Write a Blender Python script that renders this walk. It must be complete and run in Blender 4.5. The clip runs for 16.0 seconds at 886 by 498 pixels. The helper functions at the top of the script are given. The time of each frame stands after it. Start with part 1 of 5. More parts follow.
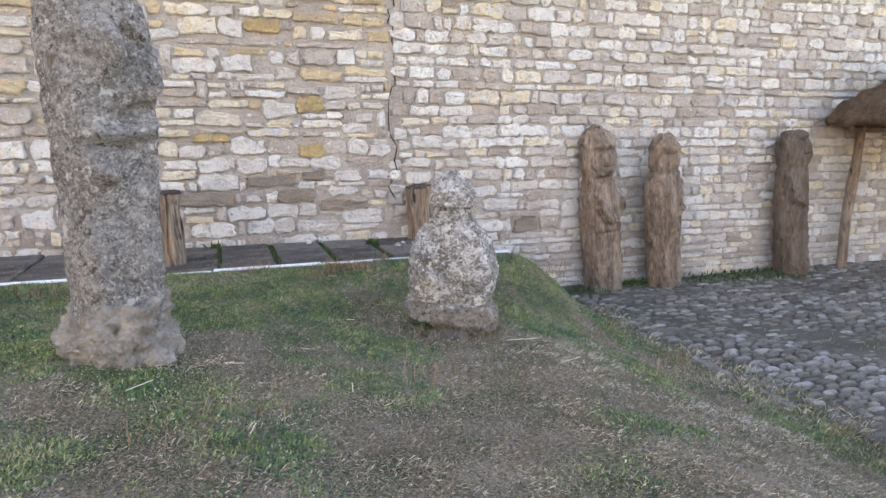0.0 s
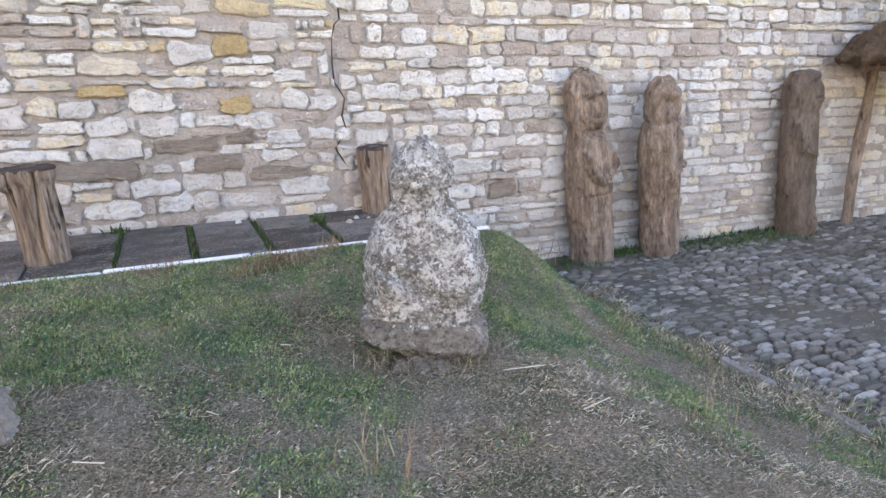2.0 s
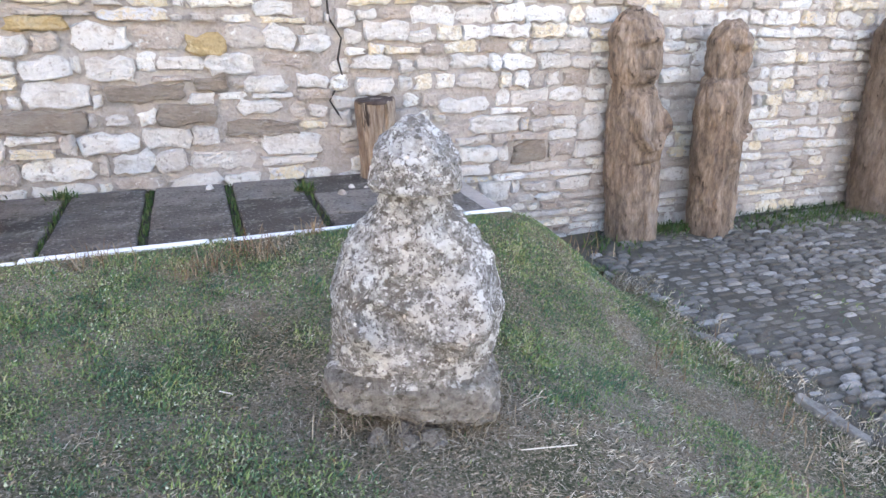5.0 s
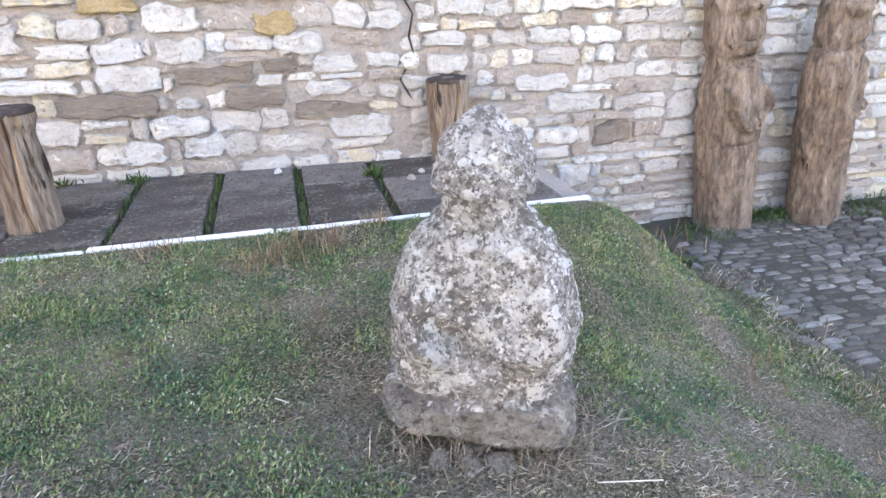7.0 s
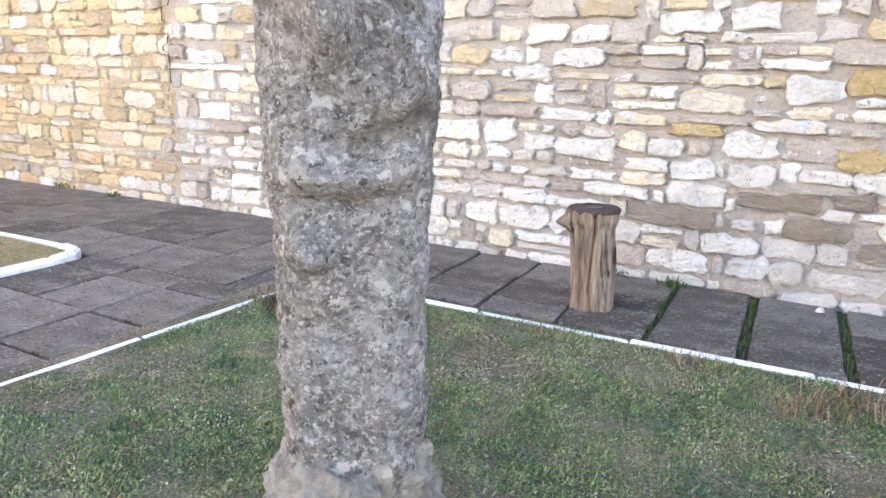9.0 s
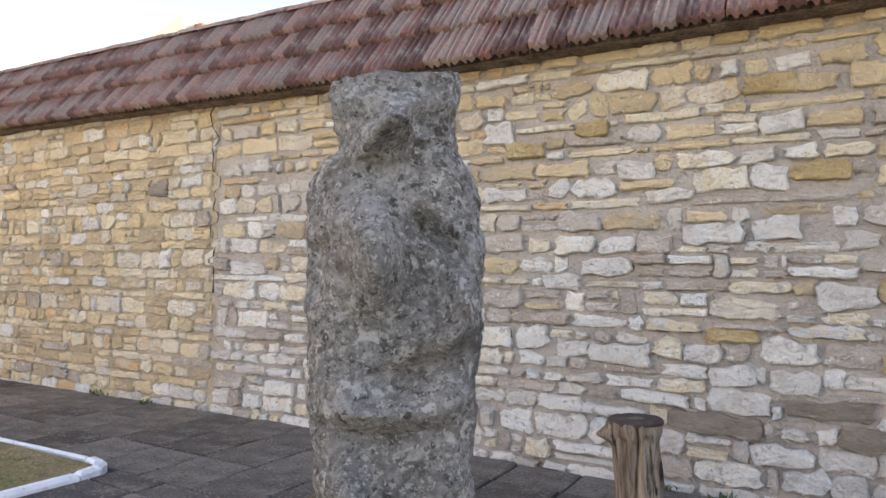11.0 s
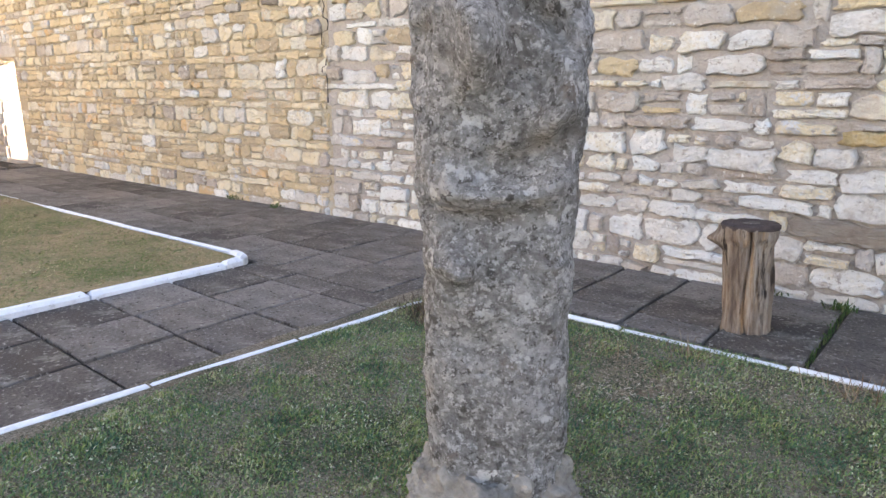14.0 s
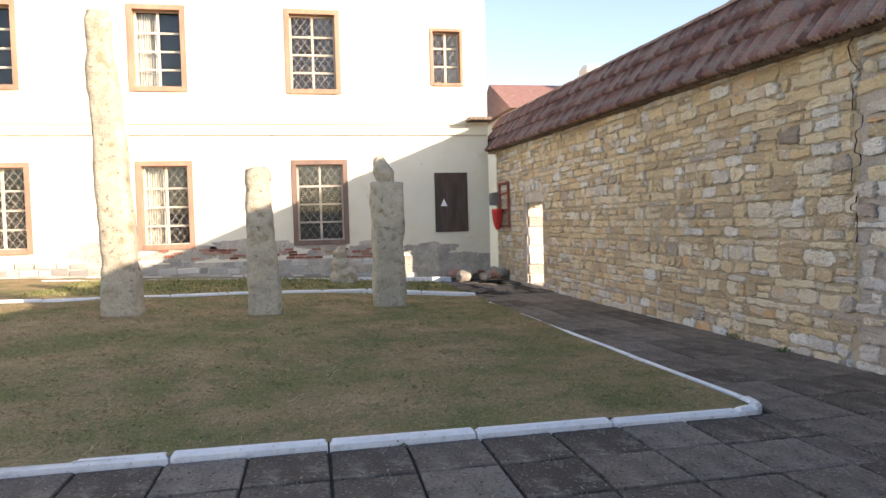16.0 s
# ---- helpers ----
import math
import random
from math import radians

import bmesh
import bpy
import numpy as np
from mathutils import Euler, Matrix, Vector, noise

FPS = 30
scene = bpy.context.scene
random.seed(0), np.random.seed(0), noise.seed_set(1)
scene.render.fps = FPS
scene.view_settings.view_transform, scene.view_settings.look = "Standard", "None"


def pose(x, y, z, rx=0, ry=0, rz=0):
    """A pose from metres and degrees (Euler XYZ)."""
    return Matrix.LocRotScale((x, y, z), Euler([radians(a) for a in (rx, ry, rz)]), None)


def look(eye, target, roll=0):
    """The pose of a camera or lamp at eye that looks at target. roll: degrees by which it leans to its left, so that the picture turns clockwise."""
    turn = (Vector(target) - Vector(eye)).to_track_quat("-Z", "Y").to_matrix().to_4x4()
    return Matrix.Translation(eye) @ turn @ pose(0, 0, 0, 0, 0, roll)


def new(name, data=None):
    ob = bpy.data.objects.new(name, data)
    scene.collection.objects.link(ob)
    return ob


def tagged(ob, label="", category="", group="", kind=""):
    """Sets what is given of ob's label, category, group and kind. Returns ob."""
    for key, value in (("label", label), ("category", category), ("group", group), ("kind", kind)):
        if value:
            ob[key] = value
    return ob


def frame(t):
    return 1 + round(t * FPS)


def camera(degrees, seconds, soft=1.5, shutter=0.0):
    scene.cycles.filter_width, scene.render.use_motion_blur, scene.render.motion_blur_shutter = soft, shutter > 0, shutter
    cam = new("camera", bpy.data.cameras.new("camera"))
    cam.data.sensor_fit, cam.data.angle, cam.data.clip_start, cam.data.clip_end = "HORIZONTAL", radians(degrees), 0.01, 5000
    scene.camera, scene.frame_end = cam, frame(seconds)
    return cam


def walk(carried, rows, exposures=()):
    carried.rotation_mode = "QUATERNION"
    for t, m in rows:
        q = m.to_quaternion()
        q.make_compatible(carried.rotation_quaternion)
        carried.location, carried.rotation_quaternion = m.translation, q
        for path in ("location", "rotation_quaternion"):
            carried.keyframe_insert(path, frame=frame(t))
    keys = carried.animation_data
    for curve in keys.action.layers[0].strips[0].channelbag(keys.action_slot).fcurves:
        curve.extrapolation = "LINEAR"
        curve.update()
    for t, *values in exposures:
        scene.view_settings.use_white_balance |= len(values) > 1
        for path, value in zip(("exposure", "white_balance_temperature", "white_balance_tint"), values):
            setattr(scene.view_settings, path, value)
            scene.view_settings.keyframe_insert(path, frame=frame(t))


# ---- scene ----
cam = camera(67.5, 16.0)
EXPOSE = [(0.0, 2.5, 7500, 26), (1.5, 2.3, 7500, 26), (2.0, 2.7, 7250, 26), (3.0, 2.93, 7250, 26), (7.0, 3.16, 7250, 26), (9.0, 3.18, 7500, 25), (10.0, 2.7, 7500, 25),
          (12.3, 1.82, 7500, 25), (13.0, 2.04, 7500, 25), (14.0, 2.56, 7500, 25), (14.5, 2.7, 7500, 25), (15.0, 2.35, 7650, 25), (15.5, 1.9, 7400, 22), (16.0, 1.38, 7100, 21)]
PATH = [
    (0, (1.118, 0.789, 1.148), (1.750, 2.649, 0.804), -0.0),
    (0.5, (1.20, 1.02, 1.140), (1.890, 2.85, 0.775), -0.1),
    (1, (1.207, 1.45, 1.081), (2.031, 3.22, 0.645), -0.7),
    (1.5, (1.389, 1.77, 1.177), (2.091, 3.585, 0.717), -1.1),
    (2, (1.491, 2.035, 1.167), (2.232, 3.823, 0.665), -0.9),
    (2.5, (1.494, 2.349, 1.208), (2.302, 4.111, 0.715), -0.4),
    (3, (1.619, 2.574, 1.233), (2.369, 4.348, 0.695), -0.9),
    (3.5, (1.811, 2.654, 1.234), (2.502, 4.444, 0.668), -0.7),
    (4, (1.875, 2.742, 1.216), (2.547, 4.524, 0.606), 0.2),
    (6.5, (2.049, 3.175, 1.288), (2.629, 4.929, 0.523), -1.0),
    (7, (2.054, 3.193, 1.26), (2.487, 4.987, 0.488), -1.0),
    (7.5, (1.927, 3.226, 1.331), (2.082, 5.058, 0.544), -0.7),
    (8, (1.826, 3.234, 1.364), (1.425, 5.047, 0.622), -0.1),
    (8.5, (1.726, 3.153, 1.385), (0.988, 4.896, 0.741), 1.6),
    (9, (1.698, 3.022, 1.414), (0.806, 4.738, 0.906), 1.7),
    (9.5, (1.675, 2.983, 1.435), (0.756, 4.719, 1.064), 1.5),
    (10, (1.667, 2.984, 1.471), (0.665, 4.711, 1.349), 1.4),
    (10.2, (1.663, 2.994, 1.481), (0.667, 4.729, 1.45), 1.1),
    (12.3, (1.676, 2.982, 1.521), (0.666, 4.706, 1.623), 0.6),
    (12.5, (1.682, 2.969, 1.512), (0.665, 4.691, 1.549), 1.0),
    (13, (1.683, 2.947, 1.481), (0.665, 4.658, 1.293), 2.2),
    (13.5, (1.692, 2.943, 1.465), (0.658, 4.625, 1.147), 1.5),
    (14, (1.704, 2.982, 1.43), (0.461, 4.474, 0.951), -0.1),
    (14.5, (1.68, 2.96, 1.458), (0.086, 4.115, 1.106), -3.2),
    (15, (1.651, 2.835, 1.492), (-0.155, 3.674, 1.307), -2.5),
    (15.5, (1.638, 2.712, 1.535), (-0.271, 3.285, 1.366), -1.9),
    (16, (1.622, 2.625, 1.561), (-0.34, 3.007, 1.479), -1.5),
]
walk(cam, [(t, look(eye, target, roll)) for t, eye, target, roll in PATH], EXPOSE)

# ---- light ----
SUN = Vector((0.696, 0.669, 0.259)).normalized()
world = bpy.data.worlds.new("sky_world")
scene.world = world
world.use_nodes = True
wn = world.node_tree
for n in list(wn.nodes):
    wn.nodes.remove(n)
sky = wn.nodes.new("ShaderNodeTexSky")
sky.sky_type = "NISHITA"
sky.sun_disc = False
sky.sun_elevation = math.asin(SUN.z)
sky.sun_rotation = math.atan2(SUN.x, SUN.y)
sky.air_density, sky.dust_density, sky.ozone_density = 1.0, 0.6, 1.2
bg = wn.nodes.new("ShaderNodeBackground")
bg.inputs["Strength"].default_value = 0.15
wo = wn.nodes.new("ShaderNodeOutputWorld")
wn.links.new(sky.outputs["Color"], bg.inputs["Color"])
wn.links.new(bg.outputs["Background"], wo.inputs["Surface"])
sun = new("sun", bpy.data.lights.new("sun", "SUN"))
sun.data.energy, sun.data.angle, sun.data.color = 4.5, radians(0.5), (1.0, 0.88, 0.7)
sun.matrix_world = look((30 * SUN.x, 30 * SUN.y, 30 * SUN.z), (0, 0, 0))

# ---- materials ----
def ramp_node(nt, stops):
    r = nt.nodes.new("ShaderNodeValToRGB")
    el = r.color_ramp.elements
    while len(el) < len(stops):
        el.new(0.5)
    for e, (p, c) in zip(el, stops):
        e.position, e.color = p, (*c, 1)
    return r


def surface(name, tones, scale=3.0, rough=0.9, bump=0.4, grain=60.0, grain_depth=0.25, rnd="", spots=(), stretch=(1, 1, 1),
            spread=0.5, metal=0.0, dist=0.01, gloss_noise=0.1):
    """Procedural matter: a colour ramp run by two noises (and by a random value per piece), grain, spots and relief."""
    m = bpy.data.materials.new(name)
    m.use_nodes = True
    nt = m.node_tree
    bs = nt.nodes["Principled BSDF"]
    L = nt.links.new
    tc = nt.nodes.new("ShaderNodeTexCoord")
    mp = nt.nodes.new("ShaderNodeMapping")
    mp.inputs["Scale"].default_value = stretch
    L(tc.outputs["Object"], mp.inputs["Vector"])

    def noise_tex(sc, det=6.0, ro=0.6):
        n = nt.nodes.new("ShaderNodeTexNoise")
        n.inputs["Scale"].default_value, n.inputs["Detail"].default_value, n.inputs["Roughness"].default_value = sc, det, ro
        L(mp.outputs["Vector"], n.inputs["Vector"])
        return n

    def calc(op, a, b):
        q = nt.nodes.new("ShaderNodeMath")
        q.operation = op
        for i, v in enumerate((a, b)):
            if isinstance(v, (int, float)):
                q.inputs[i].default_value = v
            else:
                L(v, q.inputs[i])
        return q.outputs[0]

    big = noise_tex(scale).outputs["Fac"]
    fine = noise_tex(grain, 8.0, 0.7).outputs["Fac"]
    v = calc("ADD", calc("MULTIPLY", calc("SUBTRACT", big, 0.5), 1.6), calc("MULTIPLY", calc("SUBTRACT", fine, 0.5), grain_depth * 2))
    if rnd:
        if rnd == "object":
            o = nt.nodes.new("ShaderNodeObjectInfo").outputs["Random"]
        else:
            o = nt.nodes.new("ShaderNodeNewGeometry").outputs["Random Per Island"]
        v = calc("ADD", calc("MULTIPLY", v, spread), o)
    else:
        v = calc("ADD", v, 0.5)
    rp = ramp_node(nt, tones)
    L(v, rp.inputs["Fac"])
    col = rp.outputs["Color"]
    for sc, lo, hi, c in spots:
        s = noise_tex(sc, 5.0, 0.65).outputs["Fac"]
        k = nt.nodes.new("ShaderNodeMapRange")
        k.inputs["From Min"].default_value, k.inputs["From Max"].default_value = lo, hi
        L(s, k.inputs["Value"])
        mx = nt.nodes.new("ShaderNodeMix")
        mx.data_type = "RGBA"
        L(k.outputs["Result"], mx.inputs["Factor"])
        L(col, mx.inputs[6])
        mx.inputs[7].default_value = (*c, 1)
        col = mx.outputs[2]
    L(col, bs.inputs["Base Color"])
    L(calc("ADD", calc("MULTIPLY", calc("SUBTRACT", fine, 0.5), gloss_noise), rough), bs.inputs["Roughness"])
    bs.inputs["Metallic"].default_value = metal
    bs.inputs["Specular IOR Level"].default_value = 0.3
    b = nt.nodes.new("ShaderNodeBump")
    b.inputs["Strength"].default_value, b.inputs["Distance"].default_value = bump, dist
    L(calc("ADD", fine, calc("MULTIPLY", noise_tex(grain * 0.25, 6.0).outputs["Fac"], 1.5)), b.inputs["Height"])
    L(b.outputs["Normal"], bs.inputs["Normal"])
    return m


PALE = [(0.0, (0.46, 0.39, 0.335)), (0.12, (0.58, 0.515, 0.46)), (0.26, (0.66, 0.615, 0.57)), (0.42, (0.745, 0.71, 0.665)), (0.58, (0.82, 0.80, 0.765)), (0.74, (0.91, 0.90, 0.87)), (0.86, (0.85, 0.785, 0.66)), (0.94, (0.78, 0.66, 0.46)), (1.0, (0.72, 0.715, 0.72))]
GOLD = [(0.0, (0.50, 0.40, 0.28)), (0.18, (0.64, 0.51, 0.33)), (0.42, (0.76, 0.62, 0.41)), (0.64, (0.80, 0.69, 0.50)), (0.80, (0.80, 0.74, 0.62)), (0.90, (0.68, 0.61, 0.52)), (1.0, (0.72, 0.50, 0.28))]
STAINS = [(1.7, 0.58, 0.8, (0.48, 0.42, 0.365)), (9, 0.57, 0.68, (0.55, 0.49, 0.44)), (24, 0.59, 0.67, (0.46, 0.40, 0.35)), (17, 0.60, 0.68, (0.84, 0.825, 0.79)), (50, 0.62, 0.69, (0.40, 0.35, 0.30))]
stone_pale = surface("pale_limestone", PALE, 6, 0.92, 1.0, 36, 0.7, "object", STAINS, spread=0.32, dist=0.035)
stone_pale_i = surface("pale_limestone_rubble", PALE, 6, 0.92, 1.0, 36, 0.7, "island", STAINS, spread=0.32, dist=0.035)
stone_gold_i = surface("golden_sandstone", GOLD, 6, 0.92, 1.0, 36, 0.7, "island", [(1.6, 0.58, 0.75, (0.54, 0.49, 0.43)), (9, 0.58, 0.68, (0.56, 0.47, 0.35)), (20, 0.60, 0.68, (0.78, 0.73, 0.63)), (45, 0.62, 0.69, (0.42, 0.34, 0.25))], spread=0.32, dist=0.035)
stone_orange = surface("ochre_sandstone", [(0, (0.38, 0.27, 0.14)), (0.5, (0.56, 0.42, 0.22)), (1, (0.64, 0.54, 0.36))], 7, 0.9, 1.0, 36, 0.8, spots=[(12, 0.58, 0.68, (0.42, 0.34, 0.24))], dist=0.035)
stone_white = surface("white_limestone", [(0, (0.55, 0.51, 0.47)), (0.4, (0.72, 0.695, 0.66)), (0.8, (0.82, 0.805, 0.78)), (1, (0.86, 0.85, 0.82))], 7, 0.9, 1.0, 36, 0.8, spots=[(9, 0.58, 0.68, (0.58, 0.53, 0.48)), (24, 0.61, 0.68, (0.50, 0.45, 0.40))], dist=0.035)
stone_brown = surface("brown_bedded_stone", [(0, (0.25, 0.20, 0.155)), (0.5, (0.38, 0.32, 0.265)), (1, (0.50, 0.44, 0.375))], 4, 0.92, 1.0, 36, 0.5, stretch=(1, 1, 2.5), spots=[(9, 0.57, 0.68, (0.48, 0.43, 0.375))], dist=0.035)
mortar = surface("lime_mortar", [(0, (0.35, 0.30, 0.26)), (0.5, (0.51, 0.455, 0.41)), (1, (0.63, 0.58, 0.53))], 2.2, 0.95, 1.0, 34, 0.7, spots=[(12, 0.60, 0.7, (0.40, 0.345, 0.295)), (3, 0.60, 0.72, (0.60, 0.555, 0.505))], dist=0.03)
mortar_gold = surface("sandy_mortar", [(0, (0.36, 0.29, 0.21)), (0.5, (0.53, 0.44, 0.32)), (1, (0.65, 0.56, 0.43))], 2.2, 0.95, 1.0, 34, 0.7, spots=[(12, 0.60, 0.7, (0.40, 0.335, 0.26)), (3, 0.58, 0.72, (0.56, 0.51, 0.44))], dist=0.03)
# near-black colour for the shade inside the wall cracks
crack_dark = surface("painted_crack_shade", [(0, (0.02, 0.018, 0.016)), (1, (0.06, 0.05, 0.045))], 8, 1.0, 0.3, 60)
tile_clay_o = surface("weathered_clay_tile", [(0, (0.12, 0.066, 0.06)), (0.3, (0.20, 0.112, 0.10)), (0.6, (0.27, 0.14, 0.122)), (0.8, (0.25, 0.205, 0.19)), (1, (0.36, 0.22, 0.19))], 6, 0.85, 0.5, 70, 0.4, "object", [(5.0, 0.55, 0.70, (0.27, 0.25, 0.22)), (22, 0.56, 0.68, (0.12, 0.085, 0.075))], spread=0.6)
tile_clay_i = surface("weathered_clay_tile_far", [(0, (0.12, 0.066, 0.06)), (0.3, (0.20, 0.112, 0.10)), (0.6, (0.27, 0.14, 0.122)), (0.8, (0.25, 0.205, 0.19)), (1, (0.36, 0.22, 0.19))], 6, 0.85, 0.5, 70, 0.4, "island", [(5.0, 0.55, 0.70, (0.27, 0.25, 0.22)), (22, 0.56, 0.68, (0.12, 0.085, 0.075))], spread=0.6)
slab_mat = surface("old_concrete_slab", [(0, (0.085, 0.073, 0.063)), (0.45, (0.145, 0.127, 0.113)), (0.8, (0.20, 0.178, 0.16)), (1, (0.26, 0.235, 0.212))], 3, 0.9, 1.0, 60, 0.9, "object", [(5, 0.55, 0.66, (0.25, 0.23, 0.205)), (1.4, 0.54, 0.72, (0.095, 0.082, 0.07)), (22, 0.57, 0.64, (0.075, 0.063, 0.053)), (40, 0.59, 0.65, (0.35, 0.33, 0.30))], spread=1.1, dist=0.02)
soil = surface("dark_soil_joint", [(0, (0.03, 0.026, 0.02)), (0.6, (0.06, 0.052, 0.04)), (1, (0.05, 0.07, 0.025))], 4, 1.0, 0.8, 60, 0.5)
white_paint = surface("flaking_whitewash", [(0, (0.50, 0.52, 0.55)), (0.4, (0.74, 0.76, 0.79)), (1, (0.82, 0.84, 0.86))], 9, 0.8, 0.6, 60, 0.4, spots=[(7, 0.64, 0.72, (0.55, 0.55, 0.55)), (30, 0.64, 0.70, (0.33, 0.31, 0.28))])
turf = surface("worn_turf_soil", [(0, (0.055, 0.075, 0.035)), (0.3, (0.10, 0.108, 0.058)), (0.5, (0.205, 0.172, 0.122)), (0.75, (0.31, 0.257, 0.197)), (1, (0.41, 0.35, 0.275))], 1.8, 1.0, 1.0, 60, 1.0, spots=[(90, 0.56, 0.62, (0.44, 0.38, 0.30)), (70, 0.56, 0.63, (0.045, 0.05, 0.028)), (6, 0.60, 0.70, (0.21, 0.15, 0.105))], dist=0.03)
turf_far = surface("lawn_soil", [(0, (0.08, 0.10, 0.033)), (0.35, (0.145, 0.145, 0.055)), (0.55, (0.235, 0.18, 0.095)), (0.8, (0.32, 0.235, 0.135)), (1, (0.38, 0.29, 0.18))], 1.1, 1.0, 1.0, 30, 0.8, spots=[(60, 0.58, 0.68, (0.32, 0.26, 0.17)), (2.5, 0.56, 0.68, (0.125, 0.12, 0.055))])
blade_green = surface("green_grass_blades", [(0, (0.05, 0.11, 0.065)), (0.25, (0.085, 0.165, 0.08)), (0.5, (0.15, 0.23, 0.075)), (0.75, (0.22, 0.28, 0.09)), (0.92, (0.31, 0.34, 0.13)), (1, (0.40, 0.38, 0.22))], 3.2, 0.75, 0.1, 14, 0.6, "island", spread=1.5)
blade_dry = surface("dry_grass_blades", [(0, (0.15, 0.12, 0.08)), (0.5, (0.30, 0.25, 0.18)), (0.8, (0.46, 0.395, 0.30)), (1, (0.66, 0.59, 0.48))], 2.0, 0.8, 0.1, 14, 0.6, "island", spread=0.9)
blade_dry_far = surface("brown_lawn_blades", [(0, (0.17, 0.12, 0.065)), (0.5, (0.31, 0.225, 0.125)), (1, (0.48, 0.38, 0.24))], 1.6, 0.8, 0.1, 14, 0.6, "island", spread=1.2)
blade_far = surface("lawn_blades", [(0, (0.09, 0.125, 0.035)), (0.40, (0.155, 0.19, 0.058)), (0.65, (0.235, 0.235, 0.09)), (1, (0.35, 0.30, 0.16))], 1.6, 0.75, 0.1, 14, 0.9, "island", spread=1.6)
weed = surface("green_weeds", [(0, (0.03, 0.07, 0.015)), (0.6, (0.06, 0.11, 0.03)), (1, (0.12, 0.13, 0.05))], 6, 0.7, 0.1, 40, 0.5, "island", spread=0.6)
dark_weed = surface("withered_brown_weeds", [(0, (0.05, 0.036, 0.026)), (0.6, (0.11, 0.08, 0.055)), (1, (0.20, 0.16, 0.10))], 6, 0.8, 0.1, 40, 0.5, "island", spread=0.6)
dry_stalk = surface("dry_stalks", [(0, (0.16, 0.09, 0.05)), (0.6, (0.26, 0.17, 0.10)), (1, (0.38, 0.30, 0.20))], 6, 0.8, 0.1, 40, 0.5, "island", spread=0.6)
COB = [(0, (0.105, 0.092, 0.076)), (0.4, (0.165, 0.148, 0.127)), (0.8, (0.23, 0.212, 0.188)), (1, (0.36, 0.342, 0.318))]
cobble_o = surface("worn_cobble", COB, 8, 0.78, 0.8, 50, 0.6, "object", [(14, 0.56, 0.68, (0.10, 0.088, 0.072)), (4, 0.58, 0.70, (0.12, 0.11, 0.085))], spread=0.5, dist=0.015)
cobble_i = surface("worn_cobble_field", COB, 8, 0.78, 0.8, 50, 0.6, "island", [(14, 0.56, 0.68, (0.10, 0.088, 0.072)), (4, 0.58, 0.70, (0.12, 0.11, 0.085))], spread=0.5, dist=0.015)
cobble_bed = surface("cobble_bed", [(0, (0.065, 0.058, 0.045)), (0.4, (0.10, 0.09, 0.072)), (0.7, (0.13, 0.115, 0.09)), (1, (0.10, 0.115, 0.055))], 2.5, 0.95, 1.0, 50, 0.7)
far_ground = surface("dusty_ground", [(0, (0.13, 0.11, 0.08)), (0.5, (0.20, 0.17, 0.12)), (1, (0.26, 0.23, 0.17))], 0.6, 1.0, 0.8, 20, 0.4)
LICHEN = [(14, 0.56, 0.66, (0.48, 0.45, 0.40)), (7, 0.60, 0.70, (0.075, 0.062, 0.045)), (34, 0.60, 0.68, (0.68, 0.65, 0.60))]
idol_stone = surface("lichened_grey_stone", [(0, (0.17, 0.157, 0.143)), (0.35, (0.285, 0.271, 0.254)), (0.65, (0.385, 0.371, 0.353)), (1, (0.54, 0.525, 0.505))], 3.0, 0.95, 1.0, 42, 1.4, spots=[(38, 0.55, 0.60, (0.58, 0.565, 0.545)), (9, 0.56, 0.64, (0.54, 0.525, 0.505)), (26, 0.56, 0.61, (0.135, 0.122, 0.108)), (2.2, 0.52, 0.66, (0.175, 0.158, 0.138)), (5, 0.61, 0.70, (0.25, 0.20, 0.155)), (13, 0.59, 0.63, (0.70, 0.685, 0.66)), (60, 0.57, 0.64, (0.64, 0.625, 0.60)), (55, 0.59, 0.65, (0.14, 0.127, 0.112))], dist=0.05)
bust_stone = surface("white_lichened_stone", [(0, (0.21, 0.19, 0.165)), (0.35, (0.34, 0.315, 0.285)), (0.65, (0.49, 0.46, 0.425)), (1, (0.68, 0.65, 0.61))], 5, 0.95, 1.0, 40, 1.5, spots=[(3.6, 0.54, 0.62, (0.25, 0.225, 0.195)), (9, 0.51, 0.57, (0.74, 0.715, 0.675)), (34, 0.54, 0.60, (0.23, 0.205, 0.175)), (16, 0.56, 0.60, (0.88, 0.865, 0.83)), (70, 0.57, 0.62, (0.16, 0.142, 0.12)), (55, 0.57, 0.62, (0.88, 0.865, 0.83))], dist=0.045)
plinth_stone = surface("earthy_grey_plinth", [(0, (0.16, 0.142, 0.118)), (0.5, (0.29, 0.265, 0.23)), (1, (0.43, 0.40, 0.355))], 6, 0.95, 1.0, 40, 1.3, spots=[(12, 0.57, 0.63, (0.55, 0.525, 0.485)), (34, 0.55, 0.61, (0.15, 0.13, 0.105))], dist=0.045)
# yellow is mixed into these stone tones for the sun on the tops
far_idol = surface("pale_weathered_stone_sun_tint", [(0, (0.24, 0.215, 0.165)), (0.5, (0.40, 0.365, 0.29)), (1, (0.52, 0.48, 0.39))], 3, 0.95, 0.8, 30, 0.6, spots=[(4, 0.54, 0.66, (0.26, 0.23, 0.15)), (11, 0.58, 0.68, (0.16, 0.145, 0.12))], dist=0.015)
rubble_mat = surface("set_rubble", [(0, (0.14, 0.125, 0.105)), (0.5, (0.30, 0.275, 0.24)), (1, (0.44, 0.41, 0.37))], 9, 0.95, 1.0, 40, 0.6, dist=0.02)
